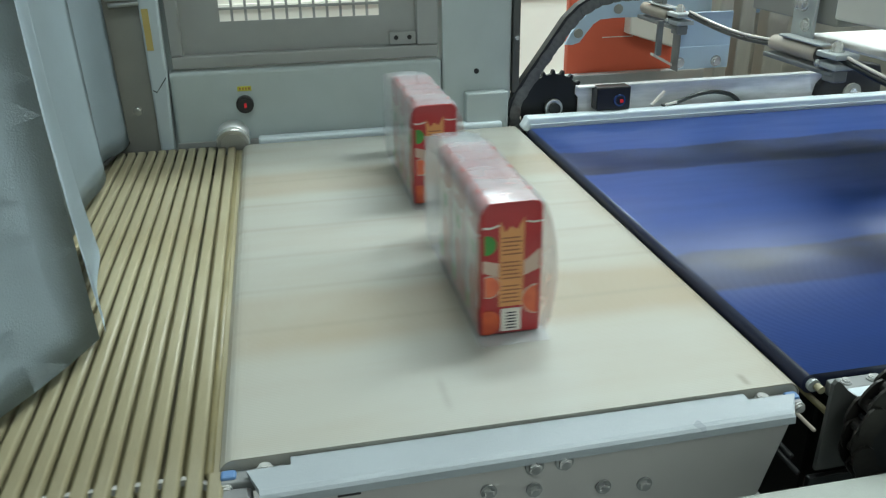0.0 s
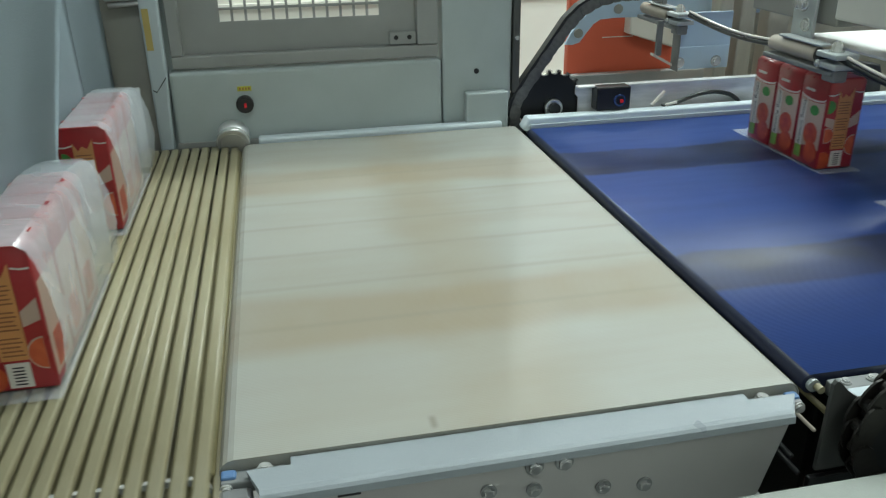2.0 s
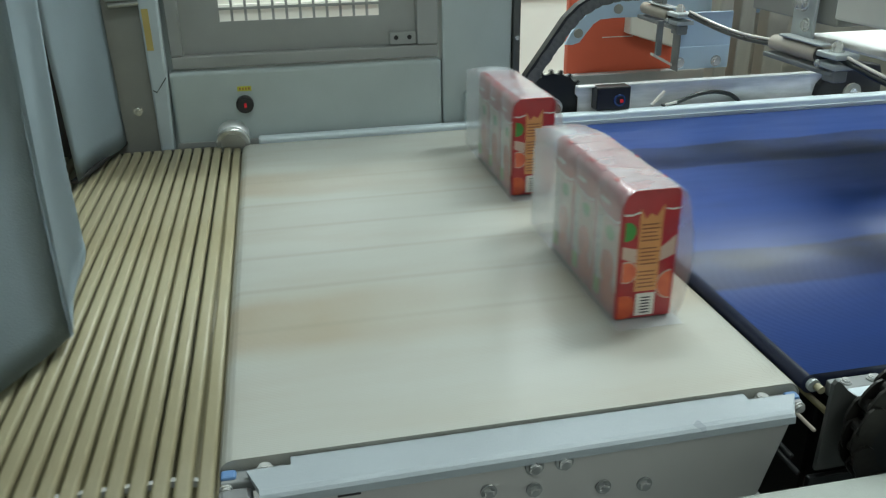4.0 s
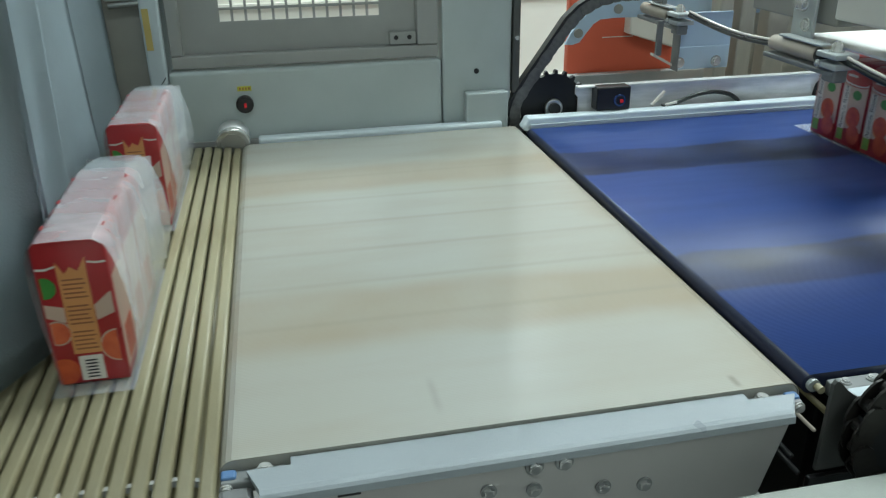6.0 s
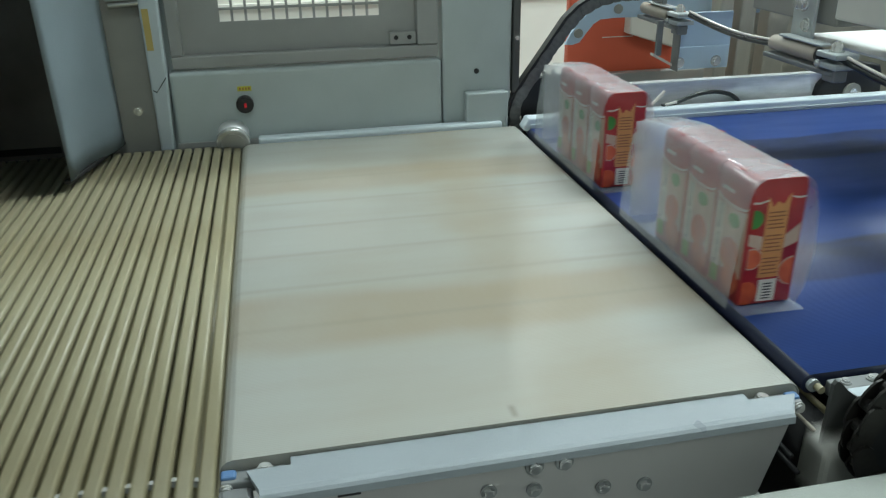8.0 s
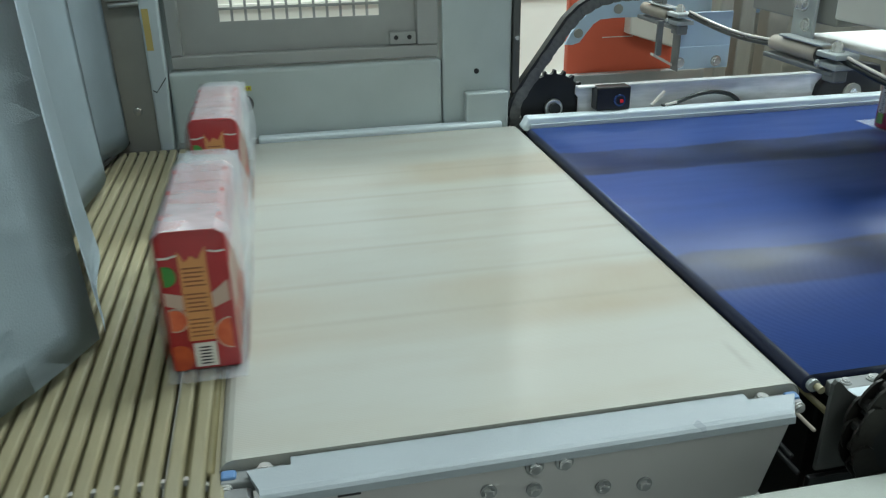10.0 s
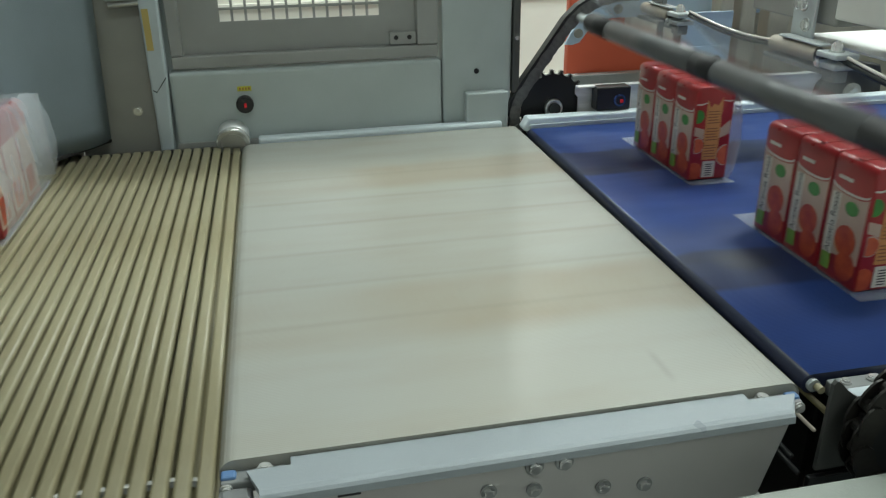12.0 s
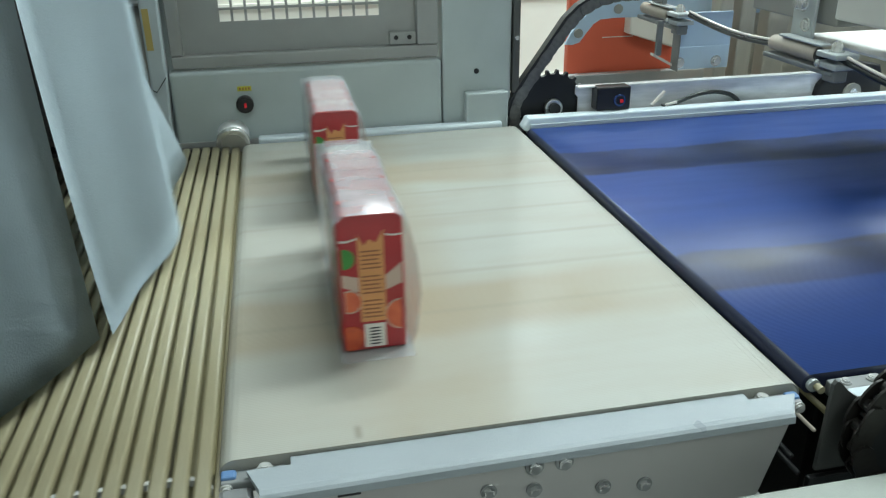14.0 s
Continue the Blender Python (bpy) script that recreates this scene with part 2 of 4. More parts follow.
ROD = material("cream_glass_fibre_sleeve", (0.345, 0.322, 0.213), 0.36, var=0.14, scale=30, bump=0.12, bump_scale=900, stretch=(1, 0.15, 1), tint=(0.29, 0.25, 0.145))
ROD_GOLD = material("yellowed_roller_sleeve", (0.22, 0.19, 0.095), 0.4, var=0.2, scale=25)
CURTAIN = material("grey_silicone_curtain", (0.44, 0.53, 0.575), 0.55, var=0.1, scale=6, bump=0.2, bump_scale=500)
TUNNEL = material("dark_tunnel_steel", (0.11, 0.105, 0.095), 0.5, 0.4, var=0.35, scale=7)
POST_BEIGE = material("beige_grey_sheet", (0.30, 0.30, 0.27), 0.5, var=0.1)
YELLOW = material("yellow_sticker", (0.50, 0.39, 0.13), 0.5)
YELLOW_TAG = material("yellow_tag", (0.55, 0.52, 0.05), 0.5)
ORANGE_PAINT = material("orange_red_paint", (0.80, 0.155, 0.080), 0.5, var=0.1, scale=5)
CREAM_WALL = material("cream_wall_panel", (0.84, 0.83, 0.75), 0.6, var=0.06, scale=3)
WHITE_WALL = material("white_wall", (0.78, 0.79, 0.76), 0.6, var=0.05, scale=2)
BLUE_GREY = material("blue_grey_plate", (0.50, 0.64, 0.78), 0.35, var=0.08, scale=14)
BEIGE_TUBE = material("beige_plastic_tube", (0.45, 0.40, 0.33), 0.45, var=0.1)
CABLE = material("black_cable", (0.015, 0.018, 0.018), 0.3)
BEAM_CREAM = material("warm_grey_beam", (0.70, 0.69, 0.63), 0.45, var=0.06)
CONCRETE = material("grey_concrete_floor", (0.26, 0.26, 0.25), 0.6, var=0.2, scale=2)
CEILING = material("white_ceiling_sheet", (0.7, 0.71, 0.7), 0.7, var=0.05, scale=1)
BLUE_CLIP = material("blue_plastic_clip", (0.10, 0.20, 0.38), 0.4)
TRAY = material("grey_green_tray_paint", (0.22, 0.24, 0.215), 0.45, var=0.1, bump=0.2, bump_scale=400)
GREY_BLOCK = material("grey_machined_block", (0.20, 0.21, 0.21), 0.45, 0.15, var=0.15, scale=30)
DARK_PLATE = material("dark_olive_plate", (0.075, 0.078, 0.074), 0.45, var=0.12)
LAMP_GLOW = glow_material("lamp_diffuser", (0.93, 1.0, 0.96), 9.0)
RED_GLOW = glow_material("red_indicator", (0.6, 0.01, 0.02), 0.15)
LENS_BLUE = material("blue_lens_ring", (0.12, 0.18, 0.35), 0.15, 0.6)
CARD_RED = material("red_carton_print", (0.36, 0.020, 0.024), 0.30, var=0.14, scale=30, coat=0.3)
CARD_CREAM = material("pinkish_cream_print", (0.54, 0.39, 0.31), 0.38, var=0.12, scale=22, coat=0.3)
CARD_FRUIT = material("orange_fruit_print", (0.55, 0.10, 0.025), 0.35, var=0.35, scale=40, coat=0.3, tint=(0.34, 0.03, 0.015))
CARD_SLICE = material("orange_slice_print", (0.56, 0.12, 0.045), 0.35, var=0.3, scale=60, coat=0.3, tint=(0.50, 0.07, 0.03))
CARD_ORANGE = material("orange_panel_print", (0.60, 0.27, 0.095), 0.4, var=0.08, scale=40, coat=0.3)
CARD_WHITE = material("white_print", (0.68, 0.64, 0.58), 0.4, var=0.05, coat=0.3)
CARD_GREEN = material("green_print", (0.05, 0.24, 0.04), 0.4, var=0.15, scale=60, coat=0.3)
CARD_LIME = material("lime_print", (0.20, 0.36, 0.06), 0.4, var=0.15, scale=60, coat=0.3)
CARD_TEXT = material("brown_print", (0.30, 0.115, 0.045), 0.45)
CARD_BLACK = material("black_print", (0.03, 0.025, 0.03), 0.45)
FILM = film_material("clear_film", 0.36, gloss=2.2)
FILM_SIDE = film_material("hazy_side_film", 0.24, gloss=1.8)
FILM_BACK = film_material("hazy_back_film", 0.30)
FILM_END = film_material("crumpled_end_film", 0.40, gloss=1.5)
FILM_WEB = film_material("hazy_film_web", 0.66, (0.42, 0.48, 0.60), 1.0)
FILM_LIP = film_material("white_folded_film", 0.85, (0.86, 0.90, 0.93), 1.5)
FILM_THIN = film_material("clear_film_sheet", 0.14, (0.8, 0.86, 0.95), 0.4)


# ---- mesh helpers ----
def part(name, bm, mat, parent=None, label="", smooth=False):
    me = bpy.data.meshes.new(name)
    bm.normal_update()
    bm.to_mesh(me)
    bm.free()
    me.materials.append(mat)
    if smooth:
        me.polygons.foreach_set("use_smooth", [True] * len(me.polygons))
    ob = new(name, me)
    ob.parent = parent
    if label:
        tagged(ob, label)
    return ob


def thing(name, label, category, at=(0, 0, 0), group="", kind=""):
    ob = new(name)
    ob.location = at
    return tagged(ob, label, category, group, kind)


def box(x0, x1, y0, y1, z0, z1, bevel=0.0, bm=None, seg=2):
    bm = bm or bmesh.new()
    r = bmesh.ops.create_cube(bm, size=1)
    bmesh.ops.scale(bm, vec=(x1 - x0, y1 - y0, z1 - z0), verts=r["verts"])
    bmesh.ops.translate(bm, vec=((x0 + x1) / 2, (y0 + y1) / 2, (z0 + z1) / 2), verts=r["verts"])
    if bevel:
        vs = set(r["verts"])
        es = [e for e in bm.edges if e.verts[0] in vs and e.verts[1] in vs]
        bmesh.ops.bevel(bm, geom=es, offset=bevel, segments=seg, profile=0.5, affect="EDGES")
    return bm


def rod_mesh(p0, p1, r, seg=20, bm=None, r1=None, bevel=0.0):
    bm = bm or bmesh.new()
    p0, p1 = Vector(p0), Vector(p1)
    d = p1 - p0
    c = bmesh.ops.create_cone(bm, cap_ends=True, segments=seg, radius1=r, radius2=r if r1 is None else r1, depth=d.length)
    if bevel:
        vs = set(c["verts"])
        es = [e for e in bm.edges if e.verts[0] in vs and e.verts[1] in vs and len([f for f in e.link_faces if len(f.verts) > 4]) == 1]
        nv = bmesh.ops.bevel(bm, geom=es, offset=bevel, segments=2, profile=0.5, affect="EDGES")["verts"]
        vs |= set(nv)
        vs = {v for v in vs if v.is_valid}
    else:
        vs = set(c["verts"])
    m = Matrix.Translation((p0 + p1) / 2) @ d.to_track_quat("Z", "Y").to_matrix().to_4x4()
    bmesh.ops.transform(bm, matrix=m, verts=list(vs))
    return bm


def prism_xz(points, y0, y1, bm=None, bevel=0.0):
    """A plate with its outline in the xz plane, from y0 to y1."""
    bm = bm or bmesh.new()
    a = [bm.verts.new((x, y0, z)) for x, z in points]
    b = [bm.verts.new((x, y1, z)) for x, z in points]
    k = len(points)
    fs = [bm.faces.new(a), bm.faces.new(b[::-1])]
    for i in range(k):
        fs.append(bm.faces.new((a[i], b[i], b[(i + 1) % k], a[(i + 1) % k])))
    bmesh.ops.recalc_face_normals(bm, faces=fs)
    if bevel:
        bmesh.ops.bevel(bm, geom=[e for f in fs[:2] for e in f.edges], offset=bevel, segments=2, profile=0.5, affect="EDGES")
    return bm


def prism_yz(points, x0, x1):
    bm = bmesh.new()
    a = [bm.verts.new((x0, y, z)) for y, z in points]
    b = [bm.verts.new((x1, y, z)) for y, z in points]
    k = len(points)
    fs = [bm.faces.new(a), bm.faces.new(b[::-1])]
    for i in range(k):
        fs.append(bm.faces.new((a[i], b[i], b[(i + 1) % k], a[(i + 1) % k])))
    bmesh.ops.recalc_face_normals(bm, faces=fs)
    return bm


def tube_curve(name, pts, r, mat, parent=None, label=""):
    cu = bpy.data.curves.new(name, "CURVE")
    cu.dimensions, cu.bevel_depth, cu.bevel_resolution, cu.resolution_u = "3D", r, 4, 8
    sp = cu.splines.new("NURBS")
    sp.points.add(len(pts) - 1)
    for q, p in zip(sp.points, pts):
        q.co = (*p, 1)
    sp.use_endpoint_u, sp.order_u = True, 3
    cu.use_fill_caps = True
    me_ob = bpy.data.objects.new(name, cu)
    scene.collection.objects.link(me_ob)
    me = bpy.data.meshes.new_from_object(me_ob.evaluated_get(bpy.context.evaluated_depsgraph_get()))
    bpy.data.objects.remove(me_ob)
    me.name = name
    me.materials.clear()
    me.materials.append(mat)
    me.polygons.foreach_set("use_smooth", [True] * len(me.polygons))
    ob = new(name, me)
    ob.parent = parent
    if label:
        tagged(ob, label)
    return ob


def bolt(parent, at, axis=(0, -1, 0), r=0.0075, name="bolt", socket=False, dark=False):
    """A bolt with washer and hexagonal (or socket) head that stands out along axis."""
    at, ax = Vector(at), Vector(axis)
    bm = rod_mesh(at, at + ax * 0.0016, r * 1.35, 24)
    rod_mesh(at + ax * 0.0016, at + ax * (0.0016 + r * 0.6), r * 0.95, 20 if socket else 6, bm)
    n = len(bm.faces)
    rod_mesh(at + ax * (0.0014 + r * 0.6), at + ax * (0.0018 + r * 0.72), r * (0.66 if dark else 0.62), 16, bm)
    bm.faces.ensure_lookup_table()
    for f in bm.faces[n:]:
        f.material_index = 1
    ob = part(name, bm, CHROME, parent)
    ob.data.materials.append(GREY_BLOCK if dark else CHROME)
    return ob


# ---- the hall ----
def hall():
    fl = part("floor", box(-6, EAST_X, -4, 8, FLOOR_Z - 0.1, FLOOR_Z), CONCRETE)
    tagged(fl, "grey concrete hall floor with faint stains", "floor", kind="structure")
    ce = part("ceiling", box(-6, EAST_X, -4, 8, CEIL_Z, CEIL_Z + 0.1), CEILING)
    tagged(ce, "white sheet metal hall ceiling above the machine", "ceiling", kind="structure")
    for nm, b in (("wall_north", (-6, EAST_X, 8, 8.15)), ("wall_south", (-6, EAST_X, -4.15, -4)), ("wall_west", (-6.15, -6, -4, 8)), ("wall_east", (EAST_X, EAST_X + 0.15, -4, 8))):
        w = part(nm, box(b[0], b[1], b[2], b[3], FLOOR_Z, CEIL_Z), WHITE_WALL)
        tagged(w, "plain white painted wall of the factory hall", "wall", kind="structure")
    # cream wall panels behind the machine
    w = part("wall_partition", box(-1.6, 3.4, 2.6, 2.7, FLOOR_Z, 0.85, 0.004), CREAM_WALL)
    tagged(w, "cream panelled partition wall behind the machine", "wall", kind="structure")
    for z in (-0.30, 0.02, 0.34, 0.66):
        part("panel_ridge", box(-1.6, 3.4, 2.588, 2.599, z, z + 0.012, 0.002), CREAM_WALL, w)
    for lx, ly, power in LAMPS:
        lamp = thing("ceiling_lamp", "long white ceiling lamp with a bright diffuser", "ceiling lamp", (lx, ly, CEIL_Z), "hall lamps")
        part("housing", box(-0.64, 0.64, -0.21, 0.21, -0.07, 0.0, 0.01), PAINT_LIGHT, lamp)
        part("diffuser", box(-0.6, 0.6, -0.175, 0.175, -0.085, -0.071, 0.004), LAMP_GLOW, lamp)


# ---- belt conveyors ----
def belt_loop(x0, x1, y0, y1, r):
    """The outside of a belt running over two noses of radius r, with its top at z = 0."""
    prof = [(x0 + r, 0.0), (x1 - r, 0.0)]
    prof += [(x1 - r + r * math.sin(a), -r + r * math.cos(a)) for a in [math.pi * i / 10 for i in range(1, 11)]]
    prof += [(x0 + r - r * math.sin(a), -r - r * math.cos(a)) for a in [math.pi * i / 10 for i in range(0, 10)]]
    bm = prism_xz(prof, y0, y1)
    for f in bm.faces:
        f.smooth = len(f.verts) == 4
    return bm


CREAM_X1, NOSE_R, N_BELT = 0.505, 0.014, 208
BELT_LOOP = 2 * (CREAM_X1 - 2 * NOSE_R) + 2 * math.pi * NOSE_R
BELT_STEP = BELT_LOOP / N_BELT
BELT_PIECES = []


def belt_pose(x):
    """The pose of a belt piece that would lie at x if the top run went on for ever; the belt travels to -x."""
    flat_run, arc = CREAM_X1 - 2 * NOSE_R, math.pi * NOSE_R
    q = (CREAM_X1 - NOSE_R - x) % BELT_LOOP
    if q < flat_run:
        return pose(CREAM_X1 - NOSE_R - q, 0, 0)
    q -= flat_run
    if q < arc:
        a = q / NOSE_R
        return pose(NOSE_R - NOSE_R * math.sin(a), 0, NOSE_R * (math.cos(a) - 1), 0, -math.degrees(a), 0)
    q -= arc
    if q < flat_run:
        return pose(NOSE_R + q, 0, -2 * NOSE_R, 0, -180, 0)
    a = (q - flat_run) / NOSE_R
    return pose(CREAM_X1 - NOSE_R + NOSE_R * math.sin(a), 0, -NOSE_R * (1 + math.cos(a)), 0, -180 - math.degrees(a), 0)


def skirt_y(x):
    """The front sheet stands a little askew under the flange."""
    return -0.0395 + 0.0052 * (x - 0.03) / 0.44


def cream_conveyor():
    c = thing("belt_conveyor", "short conveyor with a worn cream belt and steel front sheet", "conveyor")
    core = belt_loop(0.0012, CREAM_X1 - 0.0012, 0.0006, 0.8714, 0.0128)
    for v in core.verts:
        v.co.z -= 0.0012
    part("belt_core", core, BELT_BACK, c, "cream inner ply of the belt")
    for i in range(N_BELT):
        u, h = i * BELT_STEP, BELT_STEP / 2
        me = bpy.data.meshes.new("belt_piece")
        corners = [(x, y, z) for z in (-0.001, 0.0) for y in (0.0, 0.872) for x in (-h, h)]
        me.from_pydata(corners, [], [(4, 5, 7, 6), (0, 2, 3, 1), (0, 1, 5, 4), (2, 6, 7, 3), (0, 4, 6, 2), (1, 3, 7, 5)])
        uv = me.uv_layers.new(name="run")
        for lp in me.loops:
            x, y, z = corners[lp.vertex_index]
            uv.data[lp.index].uv = (u + x, y)
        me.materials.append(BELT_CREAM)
        ob = new("belt_piece", me)
        ob.parent = c
        BELT_PIECES.append((u, ob))
    part("support_strip", box(0.056, 0.448, -0.01048, -0.0008, -0.012, -0.0035), FLANGE, c)
    fl = part("front_flange", prism_flange(), FLANGE, c, "pale textured paint flange")
    sheet = prism_xz([(0.030, -0.0085), (0.474, -0.0085), (0.395, -0.30), (0.030, -0.30)], -0.0015, 0.0015)
    for v in sheet.verts:
        v.co.y += skirt_y(v.co.x)
    part("front_sheet", sheet, SKIRT_STEEL, c, "plain stainless front sheet")
    for x, z in ((0.2455, -0.0165), (0.2705, -0.0165)):
        bolt(c, (x, skirt_y(x) - 0.0016, z), r=0.0058, dark=True)
    for x, z in ((0.208, -0.0345), (0.246, -0.0400), (0.306, -0.0485), (0.343, -0.0530)):
        bolt(c, (x, skirt_y(x) - 0.0016, z), r=0.005, dark=True)
    for x in (0.062, 0.098):
        part("slot_cover", box(x - 0.009, x + 0.009, skirt_y(x) - 0.0028, skirt_y(x) - 0.0017, -0.0165, -0.0135, 0.0004), BLACK, c)
    # end blocks of the nose bars
    for x, s in ((0.002, 1), (0.498, -1)):
        b = part("end_block", box(x, x + s * 0.05, -0.016, -0.001, -0.020, -0.009, 0.0015) if s > 0 else box(x - 0.05, x, -0.016, -0.001, -0.020, -0.009, 0.0015), GREY_BLOCK, c)
        bolt(c, (x + s * 0.034, -0.0065, -0.009), (0, 0, 1), 0.0052, socket=True)
        part("blue_clip", box(min(x, x + s * 0.012), max(x, x + s * 0.012), -0.012, -0.002, -0.016, -0.0065, 0.002), BLUE_CLIP, c, "blue plastic clip")
        bolt(c, (x + s * 0.004, -0.0162, -0.0145), (0, -1, 0), 0.004, socket=True)
    part("tensioner", box(0.000, 0.026, -0.034, -0.017, -0.030, -0.012, 0.004), GREY_BLOCK, c)
    part("far_rail", box(0.03, 0.474, 0.876, 0.899, -0.02, 0.009, 0.004), WHITE_RAIL, c, "pale plastic side rail")
    # coloured black in place of the shade in the gap
    part("under_frame", box(0.03, 0.44, -0.030, 0.87, -0.32, -0.032, 0.003), BLACK_STEEL, c)
    for x in (0.05, 0.40):
        for y in (0.03, 0.82):
            part("leg", box(x, x + 0.05, y, y + 0.05, FLOOR_Z, -0.32, 0.004), PAINT, c)
    return c


def prism_flange():
    """The folded flange along the front: a flat top, a rounded fold and slanted ends."""
    prof = [(-0.0105, -0.0035), (-0.038, -0.0035), (-0.0425, -0.0045), (-0.0450, -0.0065), (-0.0460, -0.0125), (-0.0445, -0.0125), (-0.0435, -0.0080), (-0.0415, -0.0065), (-0.0105, -0.0065)]
    bm = prism_yz(prof, 0.022, 0.492)
    for v in bm.verts:
        if v.co.y < -0.037:
            v.co.y += 0.002 if v.co.x < 0.1 else 0.007
            v.co.x += 0.010 if v.co.x < 0.1 else -0.016
    return bm


BLUE_X0, BLUE_X1 = 0.5125, 3.9


def blue_conveyor():
    c = thing("belt_conveyor", "long conveyor with a glossy blue belt and painted shadow lanes", "conveyor")
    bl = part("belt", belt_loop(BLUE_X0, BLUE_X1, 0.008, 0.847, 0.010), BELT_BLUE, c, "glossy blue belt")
    bl.data.materials.append(BELT_EDGE)
    for f in bl.data.polygons:
        if f.center.z < -0.0004 or abs(f.normal.y) > 0.9:
            f.material_index = 1
    part("near_rail", box(BLUE_X0 + 0.03, BLUE_X1, -0.030, 0.004, -0.040, -0.006, 0.003), PAINT_LIGHT, c, "pale painted side rail")
    part("far_rail", prism_xz([(BLUE_X0 - 0.006, 0.002), (BLUE_X0 + 0.004, 0.018), (BLUE_X1, 0.018), (BLUE_X1, -0.03), (BLUE_X0 + 0.004, -0.03)], 0.852, 0.880, bevel=0.003), WHITE_RAIL, c, "pale side rail")
    part("rail_step", box(BLUE_X0 + 0.006, BLUE_X1, 0.8485, 0.8515, -0.02, 0.007, 0.0008), PAINT_LIGHT, c)
    # black and brought close, so the space under the nose looks shaded
    part("under_frame", box(BLUE_X0 + 0.03, BLUE_X1, 0.02, 0.85, -0.2, -0.030, 0.003), BLACK_STEEL, c)
    part("nose_bar", rod_mesh((BLUE_X0 + 0.010, 0.004, -0.010), (BLUE_X0 + 0.010, 0.86, -0.010), 0.0062), STEEL_DULL, c)
    part("end_cap", rod_mesh((BLUE_X0 + 0.012, -0.004, -0.010), (BLUE_X0 + 0.012, 0.0036, -0.010), 0.0036, 16), ROD, c, "yellowish end cap")
    part("end_block", box(BLUE_X0 + 0.022, BLUE_X0 + 0.075, -0.012, 0.006, -0.02, -0.0055, 0.002), GREY_BLOCK, c)
    bolt(c, (BLUE_X0 + 0.036, -0.003, -0.0055), (0, 0, 1), 0.0036, socket=True)
    bolt(c, (BLUE_X0 + 0.062, -0.003, -0.0055), (0, 0, 1), 0.0036, socket=True)
    for x in (0.75, 1.8, 2.8, 3.7):
        for y in (0.05, 0.78):
            part("leg", box(x, x + 0.05, y, y + 0.05, FLOOR_Z, -0.2, 0.004), PAINT, c)
    return c


# ---- rod conveyor of the shrink tunnel ----
PITCH_X, N_RODS, TURN_R = 0.01675, 114, 0.026
ROD_Z, ROD_X0 = -0.0065, -0.020
RODS = []


def rod_conveyor():
    c = thing("rod_conveyor", "chain conveyor of cream sleeved rods leading into the tunnel", "conveyor")
    first = rod_mesh((0, -0.040, 0), (0, 0.881, 0), 0.0066, 24)
    for v in first.verts:
        v.co.z = max(-0.0046, min(0.0046, v.co.z))
    for f in first.faces:
        f.smooth = len(f.verts) == 4
    ob = part("rod", first, ROD, c)
    pin = rod_mesh((-PITCH_X / 2, -0.0085, -0.002), (-PITCH_X / 2, -0.004, -0.002), 0.0032, 10)
    part("chain_pin", pin, CHROME, ob, "bright chain pin")
    RODS.append(ob)
    for i in range(1, N_RODS):
        o = copy_thing(ob, Matrix())
        RODS.append(o)
    part("roller", rod_mesh((ROD_X0, -0.004, ROD_Z - TURN_R), (ROD_X0, 0.87, ROD_Z - TURN_R), TURN_R - 0.0075, 28), ROD_GOLD, c, "yellowed roller at the turn", True)
    part("transfer_roller", rod_mesh((-0.0072, 0.0, -0.0115), (-0.0072, 0.87, -0.0115), 0.0045, 16), ROD_GOLD, c, "thin yellowed transfer roller", True)
    part("near_side_plate", box(-2.2, 0.012, -0.062, -0.050, -0.11, -0.018, 0.002), STEEL_DULL, c)
    part("far_side_plate", box(-2.2, 0.02, 0.886, 0.898, -0.11, -0.006, 0.002), TUNNEL, c, "dark side plate")
    part("slide_bed", box(-0.90, -0.055, 0.0, 0.87, -0.026, -0.020, 0.001), ROD_GOLD, c)
    part("outfeed_bed", box(-2.25, -0.94, 0.0, 0.87, -0.02, -0.002, 0.001), STEEL_DULL, c)
    for x in (-2.1, -0.6):
        for y in (0.0, 0.82):
            part("leg", box(x, x + 0.05, y, y + 0.05, FLOOR_Z, -0.11, 0.004), PAINT, c)
    # bearing housing at the far end of the roller
    # it leans down towards the rods
    wall_end, mouth = Vector((-0.0125, 0.9058, 0.0140)), Vector((-0.0135, 0.8740, 0.0035))
    h = part("bearing_cup", rod_mesh(mouth, wall_end, 0.0272, 40), GALVANISED, c, "galvanised bearing cup with a bright rim")
    ax = (mouth - wall_end).normalized()
    rim = part("cup_rim", rod_mesh(mouth - ax * 0.009, mouth + ax * 0.0012, 0.0290, 40, bevel=0.0025), CHROME, h, "bright chrome rim")
    for ob in (h, rim):
        for f in ob.data.polygons:
            f.use_smooth = len(f.vertices) == 4
    # flat disc over the mouth; its grey stands for the shaded inside
    part("cup_hollow", rod_mesh(mouth + ax * 0.0012, mouth + ax * 0.0020, 0.0205, 32), CAST_GREY, h, "grey disc for the shade inside the cup")
    return c


